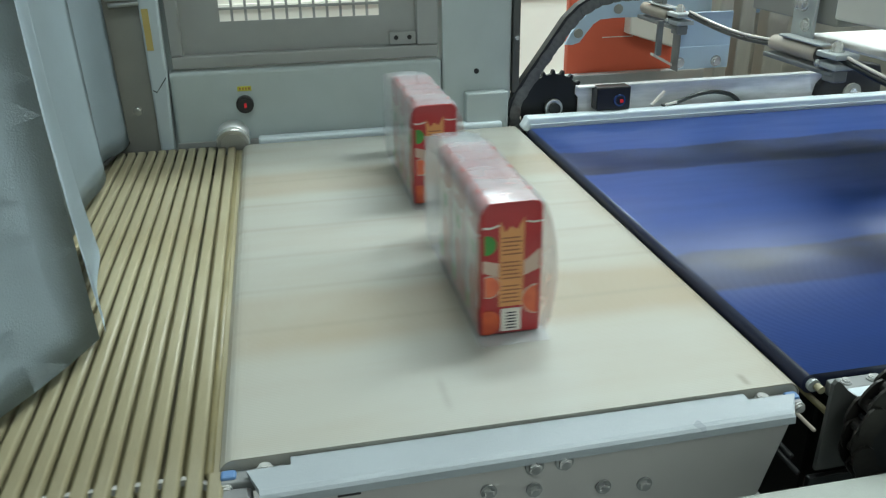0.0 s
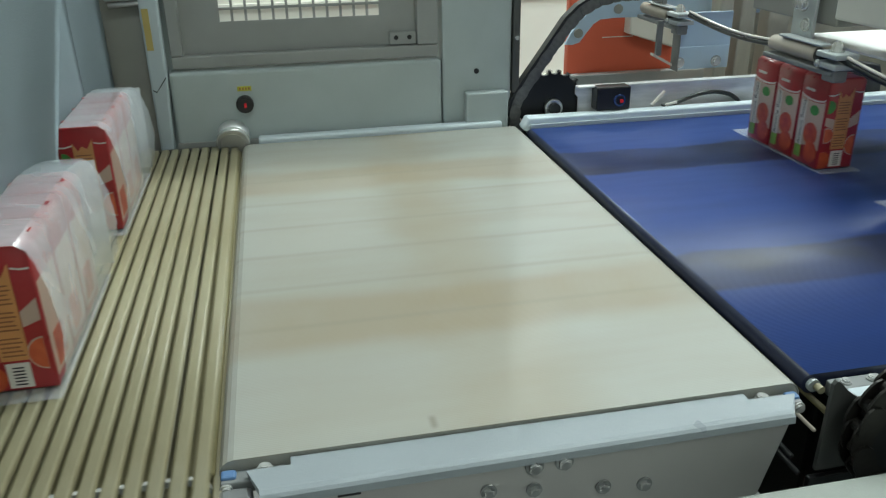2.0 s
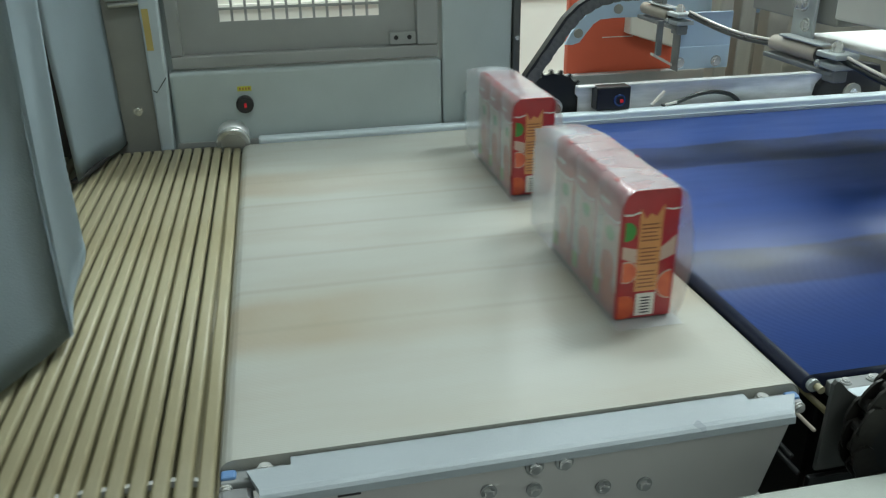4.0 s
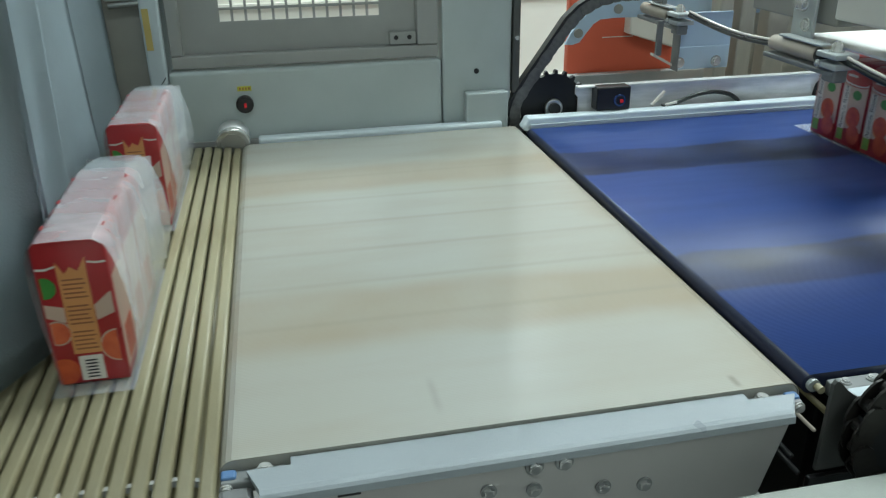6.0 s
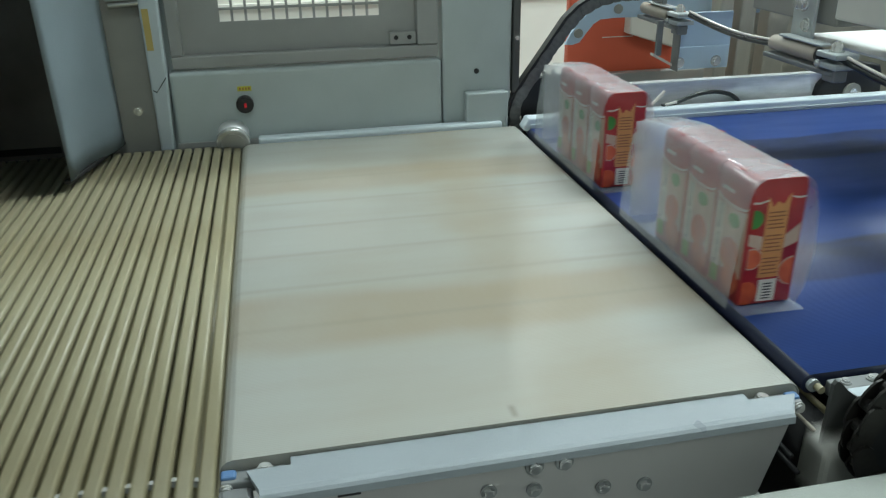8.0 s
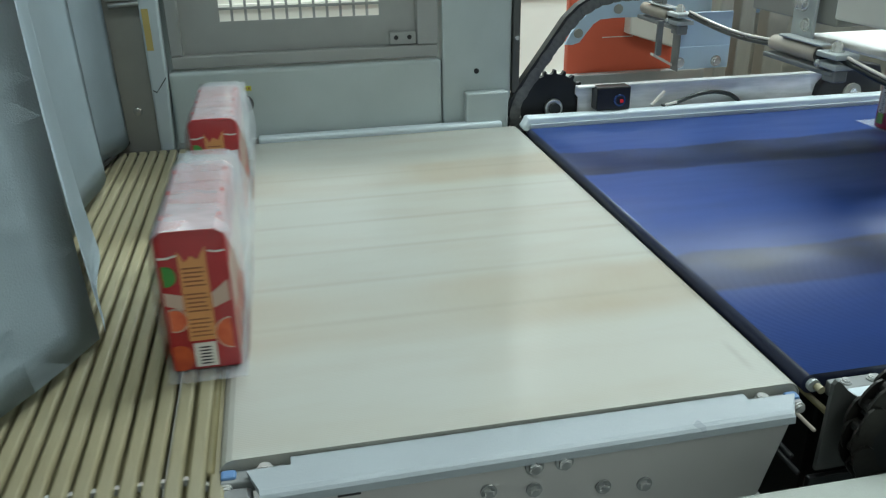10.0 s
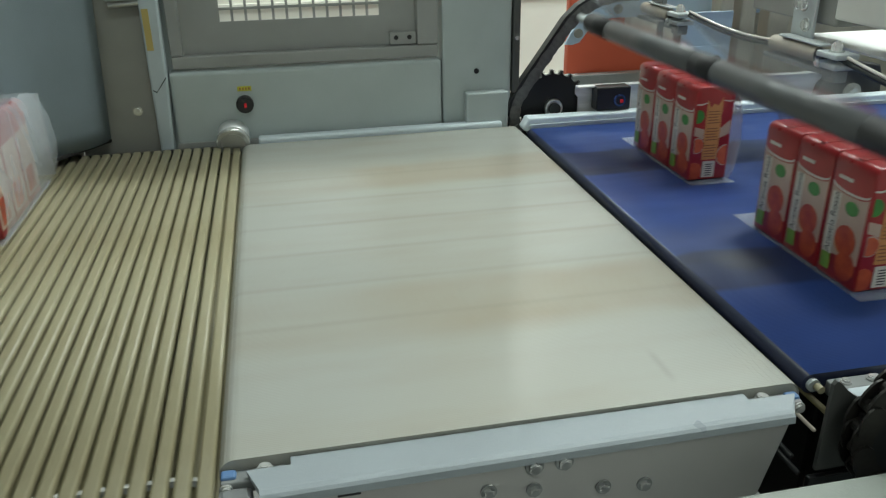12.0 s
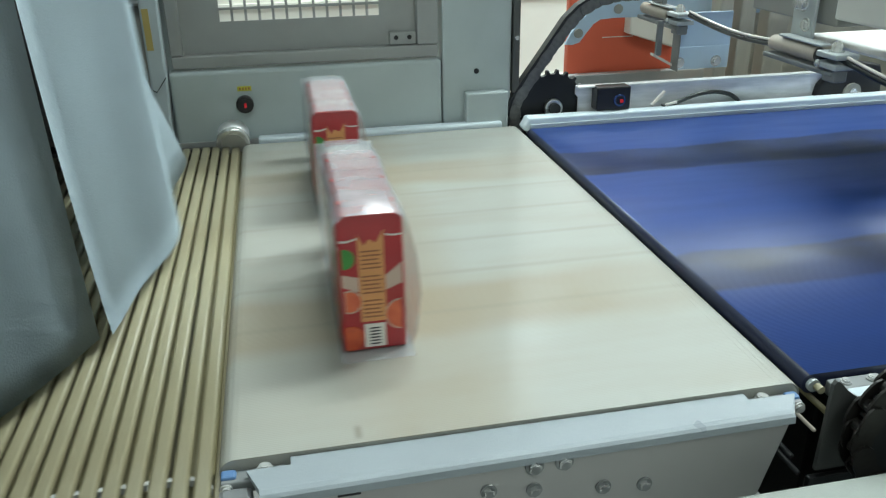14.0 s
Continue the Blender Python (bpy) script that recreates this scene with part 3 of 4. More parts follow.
def rod_pose(s):
    """The pose of a rod s metres along the loop, from the start of the top run, travelling to -x."""
    top, arc = (N_RODS * PITCH_X - 2 * math.pi * TURN_R) / 2, math.pi * TURN_R
    s %= N_RODS * PITCH_X
    zc = ROD_Z - TURN_R
    if s < top:
        return pose(ROD_X0 - s, 0, ROD_Z)
    s -= top
    if s < arc:
        a = s / TURN_R
        return pose(ROD_X0 - top - TURN_R * math.sin(a), 0, zc + TURN_R * math.cos(a))
    s -= arc
    if s < top:
        return pose(ROD_X0 - top + s, 0, zc - TURN_R)
    a = (s - top) / TURN_R
    return pose(ROD_X0 + TURN_R * math.sin(a), 0, zc - TURN_R * math.cos(a))


# ---- machine body at the back ----
def machine_body():
    c = thing("machine_cabinet", "grey-green painted machine cabinet with a window frame and grille", "machine")
    part("lower_panel", box(-0.109, 0.366, 0.906, 0.95, -0.30, 0.124, 0.007, seg=3), PAINT, c, "plain grey-green sheet panel")
    part("panel_lip", box(-0.109, 0.364, 0.901, 0.9055, -0.02, 0.002, 0.001), PAINT_DARK, c)
    col = part("column", box(0.3685, 0.4985, 0.912, 1.0, -0.30, 0.62, 0.004), PAINT, c, "tall painted column")
    rod = part("dark_bolt", rod_mesh((0.432, 0.9095, 0.098), (0.432, 0.9119, 0.098), 0.0048, 16), BLACK, col)
    part("dark_angle", box(0.500, 0.5125, 0.905, 0.99, 0.055, 0.62, 0.001), DARK_PLATE, c, "dark steel angle")
    bolt(c, (0.507, 0.9049, 0.155), r=0.003)
    part("bracket_box", box(0.4075, 0.487, 0.886, 0.9115, -0.01, 0.0625, 0.003), PAINT, c)
    # window frame with a recessed sheet and a square-hole grille
    f = part("frame_bottom", box(-0.101, 0.362, 0.914, 0.945, 0.128, 0.149, 0.0025), PAINT_DARK, c)
    part("frame_left", box(-0.101, -0.081, 0.914, 0.945, 0.150, 0.62, 0.0025), PAINT_DARK, c)
    part("frame_right", box(0.324, 0.362, 0.914, 0.945, 0.150, 0.62, 0.0025), PAINT_DARK, c)
    gx0, gz0, step, hole, cols, rows = -0.0165, 0.1995, 0.0232, 0.0188, 12, 8
    gx1, gz1 = gx0 + step * cols, gz0 + step * rows
    for x0, x1, z0, z1 in ((-0.0805, gx0, 0.1495, 0.62), (gx1, 0.3235, 0.1495, 0.62), (gx0, gx1, 0.1495, gz0), (gx0, gx1, gz1, 0.62)):
        part("window_sheet", box(x0, x1, 0.934, 0.938, z0, z1), PAINT_DARK, c, "dark grey recessed sheet")
    grille = bmesh.new()
    w = step - hole
    for i in range(cols + 1):
        box(gx0 + i * step - w / 2, gx0 + i * step + w / 2, 0.9345, 0.9375, gz0, gz1, 0, grille)
    for k in range(rows + 1):
        box(gx0, gx1, 0.9343, 0.9377, gz0 + k * step - w / 2, gz0 + k * step + w / 2, 0, grille)
    part("grille", grille, PAINT_DARK, c, "grey square-hole grille")
    g = part("latch_plate", box(0.276, 0.3232, 0.923, 0.9335, 0.1505, 0.172, 0.0012), PAINT_DARK, c)
    for x in (0.287, 0.311):
        part("screw", rod_mesh((x, 0.9215, 0.163), (x, 0.9229, 0.163), 0.004, 14), BLACK, g)
    # left post
    part("post_sheet", box(-0.27, -0.1395, 0.925, 0.94, -0.30, 0.62, 0.002), POST_BEIGE, c, "beige-grey post sheet")
    part("post_edge", prism_xz([(-0.1385, -0.02), (-0.116, -0.02), (-0.1095, 0.122), (-0.1015, 0.62), (-0.1385, 0.62)], 0.899, 0.9235, bevel=0.004), PAINT_LIGHT, c, "pale folded post edge")
    part("sticker", box(-0.1345, -0.1240, 0.8972, 0.8988, 0.165, 0.232), YELLOW, c, "worn yellow sticker")
    part("scratch", prism_xz([(-0.1355, 0.098), (-0.130, 0.0935), (-0.1115, 0.118), (-0.1125, 0.1195), (-0.130, 0.0955), (-0.1350, 0.0995)], 0.8975, 0.8988), BLACK, c)
    bolt(c, (-0.170, 0.9249, 0.058), r=0.006)
    part("cross_rod", rod_mesh((-0.185, 0.905, 0.2385), (-0.135, 0.905, 0.2415), 0.0045, 12), STEEL, c)
    part("rod_clamp", box(-0.19, -0.13, 0.9, 0.92, 0.2455, 0.262, 0.002), STEEL_DULL, c)
    part("backing", box(-0.139, -0.088, 0.947, 0.951, -0.30, 0.62), PAINT, c)
    # button and tag
    b = part("push_button", rod_mesh((0.013, 0.8915, 0.0655), (0.013, 0.9059, 0.0655), 0.0150, 32, bevel=0.002), BLACK, c, "black round button with a red light")
    part("button_collar", rod_mesh((0.013, 0.8895, 0.0655), (0.013, 0.8912, 0.0655), 0.0105, 28), RUBBER, b)
    part("red_light", box(0.0118, 0.0162, 0.8878, 0.8894, 0.0615, 0.0695, 0.0006), RED_GLOW, b, "glowing red indicator")
    t = part("tag", box(0.0025, 0.0265, 0.9040, 0.9058, 0.0875, 0.0955), YELLOW_TAG, c, "small yellow tag")
    for i in range(4):
        part("tag_bar", box(0.006 + i * 0.005, 0.0085 + i * 0.005, 0.9032, 0.9039, 0.0895, 0.0935), CARD_TEXT, t)
    return c


# ---- tunnel and its curtain ----
HINGE = (-0.200, 0.0, 0.45)


def tunnel():
    c = thing("shrink_tunnel", "dark steel shrink tunnel with a curtained entrance", "machine")
    part("far_wall", box(-2.3, -0.272, 0.902, 0.93, -0.12, 0.62, 0.002), TUNNEL, c)
    part("near_wall", box(-2.3, -0.235, -0.34, -0.31, -0.5, 0.62, 0.002), TUNNEL, c)
    part("roof", box(-2.3, -0.215, -0.34, 0.93, 0.621, 0.66, 0.002), PAINT, c)
    part("end_wall", box(-2.33, -2.301, -0.34, 0.93, 0.3, 0.66, 0.002), TUNNEL, c)
    part("sill", box(-2.2, -0.30, 0.8995, 0.9015, 0.0, 0.012, 0.0005), BLACK_STEEL, c)
    part("curtain_rail", rod_mesh((HINGE[0], -0.30, HINGE[2] + 0.012), (HINGE[0], 0.90, HINGE[2] + 0.012), 0.008, 14), STEEL_DULL, c)
    for x in (-2.2, -0.4):
        part("leg", box(x, x + 0.05, -0.335, -0.285, FLOOR_Z, -0.5, 0.004), PAINT, c)
    return c


def curtain_strip(label, y0, y1, bulge, x_hinge, pivot=None):
    """A hanging strip whose top edge is at its origin; its lower edge hangs 0.437 m below and curls a little."""
    mid = (y0 + y1) / 2 if pivot is None else pivot
    bm = bmesh.new()
    nz, ny, length = 14, 10, 0.437
    grid = []
    for k in range(nz + 1):
        v = k / nz
        row = []
        for i in range(ny + 1):
            u = i / ny
            y = y0 + (y1 - y0) * u - mid
            x = bulge * (math.sin(math.pi * u) * v * 0.5 + v * v * 0.6) + 0.006 * math.sin(7 * u + 2 * v)
            row.append(bm.verts.new((x * v, y, -length * v)))
        grid.append(row)
    fs = []
    for k in range(nz):
        for i in range(ny):
            fs.append(bm.faces.new((grid[k][i], grid[k + 1][i], grid[k + 1][i + 1], grid[k][i + 1])))
    bmesh.ops.solidify(bm, geom=fs, thickness=0.003)
    bmesh.ops.recalc_face_normals(bm, faces=bm.faces[:])
    ob = part("curtain_strip", bm, CURTAIN, None, "", True)
    part("top_clamp", box(-0.006, 0.006, y0 - mid, y1 - mid, 0.0, 0.014, 0.002), STEEL_DULL, ob)
    if pivot and pivot > 0.5:
        xb = bulge * 0.6
        part("bottom_hem", box(xb - 0.006, xb + 0.004, y0 - mid, y1 - mid, -length - 0.004, -length + 0.002, 0.001), RUBBER, ob, "black rubber hem")
    ob.location = (x_hinge, mid, HINGE[2])
    tagged(ob, label, "curtain", "tunnel curtain")
    return ob


# ---- chain drive of the film bar ----
SPROCKET_C = (0.580, 0.912, 0.022)


def sprocket(at, r, teeth, label):
    s = thing("sprocket", label, "sprocket", at)
    pts = []
    for i in range(teeth):
        for da, rr in ((-0.50, 0.885), (-0.22, 0.90), (-0.10, 1.0), (0.10, 1.0), (0.22, 0.90)):
            a = 2 * math.pi * (i + da) / teeth
            pts.append((r * rr * math.sin(a), r * rr * math.cos(a)))
    part("toothed_disc", prism_xz(pts, -0.005, 0.005), BLACK_STEEL, s)
    part("hub", rod_mesh((0, -0.016, 0), (0, -0.0051, 0), r * 0.25, 28, bevel=0.002), STEEL, s, "bright steel hub")
    part("shaft_end", rod_mesh((0, -0.022, 0), (0, -0.0161, 0), r * 0.16, 20), BLACK_STEEL, s)
    return s


def chain_guide():
    c = thing("chain_guide", "pale blue arched chain guide plate with bolts", "machine part")
    outer = [(0.6804, 0.0972), (0.693, 0.1223), (0.7101, 0.1451), (0.7329, 0.1634), (0.7602, 0.177), (0.799, 0.185), (1.8139, 0.185)]
    inner = [(1.8139, 0.1394), (0.7876, 0.1485), (0.7557, 0.1463), (0.7409, 0.1371), (0.7249, 0.1177), (0.7123, 0.1006), (0.6964, 0.0961)]
    part("plate", prism_xz(outer + inner, 1.126, 1.134), BLUE_GREY, c)
    for x, z in [(0.7078, 0.12), (0.7945, 0.1668), (1.0214, 0.1599)]:
        part("screw_head", rod_mesh((x, 1.1225, z), (x, 1.1258, z), 0.0098, 20), CAST_GREY, c)
    return c


FAR_WAY = [(0.575, -0.051), (0.538, -0.042), (0.512, -0.016), (0.503, 0.012), (0.509, 0.038), (0.533, 0.073), (0.560, 0.112), (0.588, 0.150), (0.607, 0.176), (0.630, 0.198), (0.660, 0.214), (0.70, 0.222), (1.6, 0.222)]
NEAR_WAY = [(0.571 + 0.057 * math.sin(a), -0.012 - 0.057 * math.cos(a)) for a in [-0.2 * k for k in range(17)]] + [(0.66, 0.062)]


def drive_chain(way, y, label, mat):
    """Links along the rise from the sprocket over the arch."""
    c = thing("drive_chain", label, "chain")
    pts = [Vector((x, y, z)) for x, z in way]
    dist, step = [0.0], 0.0196
    for a, b in zip(pts, pts[1:]):
        dist.append(dist[-1] + (b - a).length)

    def at(s):
        for i in range(len(pts) - 1):
            if s <= dist[i + 1]:
                return pts[i].lerp(pts[i + 1], (s - dist[i]) / (dist[i + 1] - dist[i]))
        return pts[-1]
    link_a, link_b = None, None
    n = int(dist[-1] / step)
    for i in range(n):
        p, q = at(i * step), at((i + 1) * step)
        d = (q - p).normalized()
        m = Matrix.Translation((p + q) / 2) @ Matrix(((d.x, 0, -d.z, 0), (0, 1, 0, 0), (d.z, 0, d.x, 0), (0, 0, 0, 1)))
        wide = i % 2
        key = link_a if wide else link_b
        if key is None:
            off = 0.0085 if wide else 0.0055
            bm = bmesh.new()
            for sgn in (-1, 1):
                ly = sgn * off
                prism_xz([(0.0150 * math.cos(a), 0.0105 * (1 if math.sin(a) > 0 else -1) * abs(math.sin(a)) ** 0.5) for a in [2 * math.pi * k / 14 for k in range(14)]], ly - 0.0012, ly + 0.0012, bm)
            rod_mesh((0.0098, -off, 0), (0.0098, off, 0), 0.0058, 12, bm)
            key = part("link", bm, mat, c)
            if wide:
                link_a = key
            else:
                link_b = key
            key.matrix_basis = m
        else:
            o = new("link", key.data)
            o.parent = c
            o.matrix_basis = m
    return c


def chain_guard(c):
    guard = [(0.492, -0.02), (0.489, 0.012), (0.496, 0.042), (0.52, 0.080), (0.575, 0.157), (0.596, 0.187), (0.62, 0.209), (0.655, 0.228)]
    inner = [(x + 0.0045, z - 0.003) for x, z in guard][::-1]
    part("guard_strip", prism_xz(guard + inner, 0.903, 0.924), BLACK, c, "thin black guard strip")


# ---- things behind the blue belt ----
def back_things():
    p = thing("sensor_bar", "galvanised steel angle bar behind the blue belt", "machine part")
    part("upright", prism_xz([(0.622, 0.0585), (0.622, 0.046), (0.628, 0.040), (0.628, -0.02), (1.145, -0.02), (1.145, 0.0585)], 0.899, 0.902), GALVANISED, p)
    part("lip", box(0.622, 1.145, 0.885, 0.9019, 0.0590, 0.0625, 0.001), GALVANISED, p, "bright folded lip")
    s = thing("photo_sensor", "black cube sensor with a blue-ringed lens glowing red", "sensor", (0.654, 0.868, 0.0185))
    part("body", box(0, 0.067, 0, 0.03, 0, 0.044, 0.003), BLACK, s)
    ln = part("lens_ring", rod_mesh((0.044, -0.003, 0.019), (0.044, -0.0002, 0.019), 0.0115, 28), LENS_BLUE, s, "blue-grey lens ring")
    part("lens", rod_mesh((0.044, -0.0042, 0.019), (0.044, -0.0031, 0.019), 0.0085, 24), BLACK, ln)
    part("red_light", rod_mesh((0.047, -0.0056, 0.018), (0.047, -0.0043, 0.018), 0.0036, 14), RED_GLOW, ln, "glowing red dot")
    c = thing("cable", "black sensor cable looping over the side rail", "cable")
    tube_curve("sheath", [(0.79, 0.875, 0.018), (0.82, 0.88, 0.021), (0.86, 0.884, 0.034), (0.90, 0.886, 0.038), (0.935, 0.884, 0.032), (0.952, 0.88, 0.019), (0.953, 0.876, 0.016)], 0.0042, CABLE, c)
    t = thing("cable_tie", "loose white cable tie end on the rail", "cable tie")
    bm = rod_mesh((0.768, 0.875, 0.021), (0.795, 0.880, 0.045), 0.0035, 8)
    rod_mesh((0.795, 0.874, 0.020), (0.82, 0.876, 0.024), 0.003, 8, bm)
    part("strap", bm, CARD_WHITE, t)
    # orange machine and cream box behind
    o = thing("orange_panel", "orange-red painted side panel of another machine", "machine")
    part("body", box(0.772, 1.25, 1.36, 1.385, FLOOR_Z, 0.42, 0.004), ORANGE_PAINT, o)
    part("groove", box(0.86, 0.94, 1.3585, 1.3598, 0.066, 0.068), CREAM_WALL, o)
    part("foot_rail", box(0.72, 1.20, 1.33, 1.355, -0.05, -0.016, 0.003), STEEL_DULL, o)
    w = thing("cream_cover", "cream plastic cover fixed on the orange cabinet", "cover")
    part("cover", prism_xz([(0.914, 0.30), (0.914, 0.078), (1.05, 0.035), (1.05, 0.30)], 1.32, 1.3595, bevel=0.004), CREAM_WALL, w)
    b = thing("mounting_plate", "blue-grey folded mounting plate with two bolts", "bracket")
    part("sheet", box(0.844, 0.964, 0.955, 0.960, 0.068, 0.178, 0.001), BLUE_GREY, b)
    part("fold", box(0.8465, 0.962, 0.9515, 0.9548, 0.070, 0.113, 0.0008), BLUE_GREY, b)
    part("side", box(0.8415, 0.8438, 0.930, 0.960, 0.070, 0.150, 0.0008), GREY_BLOCK, b)
    part("stay", box(0.806, 0.818, 0.955, 0.962, 0.098, 0.165, 0.001), GREY_BLOCK, b)
    part("foot", prism_xz([(0.797, 0.105), (0.838, 0.083), (0.838, 0.078), (0.797, 0.100)], 0.945, 0.96), CARD_WHITE, b)
    for x in (0.856, 0.935):
        bolt(b, (x, 0.9514, 0.083), r=0.008)
    for x, wd in ((0.972, 0.03), (1.02, 0.035), (1.085, 0.05)):
        q = thing("upright_profile", "dull grey upright steel profile behind the belt", "profile", (x, 1.02, 0))
        part("tube", box(0, wd, 0, 0.04, FLOOR_Z, 0.5, 0.004), FRAME_BEIGE, q)
    fr = thing("conveyor_housing", "beige-brown sheet housing behind the blue conveyor", "machine")
    part("panel", box(1.045, 1.75, 1.160, 1.175, FLOOR_Z, 0.5, 0.003), FRAME_BEIGE, fr)
    part("rail", box(1.16, 1.75, 1.145, 1.1598, 0.150, 0.30, 0.003), POST_BEIGE, fr)
    g = thing("bearing_block", "black bearing block with a bright shaft end", "bearing", (1.205, 0.885, 0.020))
    pts = [(-0.078, -0.006), (-0.074, 0.016), (-0.055, 0.036), (-0.02, 0.046), (0.02, 0.056), (0.058, 0.050), (0.066, 0.03), (0.07, -0.006)]
    part("casting", prism_xz(pts, 0.0, 0.03, bevel=0.004), RUBBER, g)
    part("shaft_ring", rod_mesh((0.0, -0.006, -0.002), (0.0, -0.0002, -0.002), 0.019, 28), CAST_GREY, g)
    part("shaft", rod_mesh((0.0, -0.010, -0.002), (0.0, -0.0062, -0.002), 0.009, 20), CHROME, g)


def guide_rail():
    c = thing("film_guide", "film guide of beige tubes, steel clamps and thin hoses", "machine part")
    X = 0.84
    for y0, y1, z in ((0.974, 1.094, 0.172), (0.508, 0.622, 0.179)):
        part("tube", rod_mesh((X, y0, z), (X, y1, z), 0.0115, 22, bevel=0.002), BEIGE_TUBE, c, "beige plastic tube", True)
        part("tube_end", rod_mesh((X, y0 - 0.012, z), (X, y0 - 0.0002, z), 0.0098, 20), BLACK, c, "", True)
        part("carrier", box(X - 0.013, X + 0.013, y0 - 0.05, y1 + 0.006, z - 0.022, z - 0.0145, 0.002), GREY_BLOCK, c)
        k = part("clamp", box(X - 0.018, X + 0.018, y0 - 0.062, y0 - 0.016, z + 0.003, z + 0.011, 0.002), STEEL_DULL, c, "dull steel clamp")
        part("clamp_jaw", box(X - 0.018, X + 0.018, y0 - 0.062, y0 - 0.016, z - 0.011, z - 0.003, 0.002), STEEL_DULL, k)
        part("clamp_cap", box(X - 0.011, X + 0.011, y0 - 0.054, y0 - 0.026, z - 0.030, z - 0.0112, 0.003), GREY_BLOCK, k)
        bolt(k, (X, y0 - 0.036, z + 0.011), (0, 0, 1), 0.008)
        bolt(k, (X, y0 - 0.036, z + 0.018), (0, 0, 1), 0.0065)
        bolt(k, (X - 0.0181, y0 - 0.024, z - 0.006), (-1, 0, 0), 0.004)
        part("top_strip", box(X - 0.010, X + 0.010, y0 - 0.012, y0 + 0.09, z + 0.0135, z + 0.0165, 0.001), STEEL_DULL, c)
    tube_curve("hose", [(X, 0.90, 0.182), (X, 0.82, 0.174), (X, 0.73, 0.170), (X, 0.66, 0.172), (X, 0.626, 0.175)], 0.0040, CABLE, c, "black hose")
    tube_curve("hose", [(X, 0.465, 0.182), (X, 0.40, 0.172), (X, 0.34, 0.165), (X, 0.2, 0.168), (X, 0.0, 0.175)], 0.0040, CABLE, c, "black hose")
    # thin white tubes along the black ones paint in their upper highlight
    tube_curve("hose", [(X, 0.90, 0.1885), (X, 0.82, 0.1805), (X, 0.73, 0.1765), (X, 0.66, 0.1785), (X, 0.626, 0.1815)], 0.0024, CARD_WHITE, c, "white line standing in for the hose's highlight")
    tube_curve("hose", [(X, 0.465, 0.1885), (X, 0.40, 0.1785), (X, 0.34, 0.1715), (X, 0.2, 0.1745), (X, 0.0, 0.1815)], 0.0024, CARD_WHITE, c, "white line standing in for the hose's highlight")
    h = part("hanger", box(X + 0.012, X + 0.017, 0.550, 0.602, 0.176, 0.30, 0.001), STEEL_DULL, c, "steel hanger plate with bolts")
    for y, z in ((0.590, 0.240), (0.566, 0.212), (0.578, 0.240)):
        bolt(h, (X + 0.0119, y, z), (-1, 0, 0), 0.0075)
    part("hanger_post", box(X - 0.005, X + 0.005, 1.005, 1.055, 0.1895, 0.30, 0.001), GREY_BLOCK, c)
    b = thing("cross_beam", "warm grey painted beam above the blue belt", "beam")
    part("beam", box(0.862, 0.95, -0.2, 0.520, 0.226, 0.29, 0.004), BEAM_CREAM, b)
    part("beam_socket", box(0.868, 0.945, 0.5205, 0.74, 0.214, 0.282, 0.003), POST_BEIGE, b, "darker beam socket")
    part("end_arm", box(0.9505, 1.6, 0.44, 0.51, 0.23, 0.288, 0.004), BEAM_CREAM, b)
    part("column", box(1.5, 1.58, 0.43, 0.52, FLOOR_Z, 0.2299, 0.004), BEAM_CREAM, b)
    w = thing("white_chute", "white plastic film chute under the beam", "chute")
    part("sheet", box(0.90, 1.25, 0.43, 0.66, 0.178, 0.182, 0.001), WHITE_PLASTIC, w)
    part("holder", box(1.12, 1.16, 0.55, 0.64, 0.10, 0.1778, 0.002), BLACK, w)


# ---- near side drive at the right ----
def near_drive():
    p = thing("guard_plate", "dark olive bent guard plate beside the gap", "plate")
    top = [(0.507, -0.070), (0.508, 0.019), (0.5105, 0.0225), (0.514, 0.021), (0.522, 0.0125), (0.529, 0.0065), (0.536, 0.0020), (0.545, -0.0025), (0.62, -0.006), (0.62, -0.070)]
    part("plate", prism_xz(top, -0.0365, -0.0325), DARK_PLATE, p)
    part("bracket", box(0.562, 0.59, -0.0324, -0.0302, -0.04, -0.012, 0.0005), DARK_PLATE, p)
    s = sprocket((0.571, -0.066, -0.012), 0.058, 20, "black toothed sprocket under an oily chain")
    r = thing("cross_rods", "grey cross rods in the gap between the conveyors", "rod")
    for x, z, rr, ma in ((0.5295, -0.030, 0.0030, ROD_GOLD), (0.5025, -0.030, 0.0018, BEIGE_TUBE), (0.4850, -0.055, 0.0025, BLACK_STEEL), (0.4950, -0.075, 0.0025, BLACK_STEEL)):
        part("rod", rod_mesh((x, -0.031, z), (x, 0.87, z), rr, 14), ma, r, "", True)
    # unseen black plate added so the far end of the gap looks shaded
    part("back_plate", box(0.4985, 0.528, 0.852, 0.875, -0.3, -0.004, 0.001), BLACK_STEEL, r)
    f = thing("floor_tray", "pale painted tray in front of the drive", "tray")
    part("tray", box(0.30, 0.92, -0.30, -0.100, -0.032, -0.0215, 0.003), TRAY, f)
    part("stand", box(0.5, 0.86, -0.28, -0.12, FLOOR_Z, -0.0325, 0.002), PAINT, f)
    # black sheets added to imitate the deep shade below the drive
    d = thing("drive_cover", "added black sheets that keep the gap below the chain drive dark", "cover")
    part("sheet", box(0.500, 0.95, -0.040, -0.034, -0.35, -0.075, 0.001), BLACK_STEEL, d)
    part("bottom", box(0.445, 0.53, -0.03, 0.87, -0.36, -0.352, 0.001), BLACK_STEEL, d)
    return s


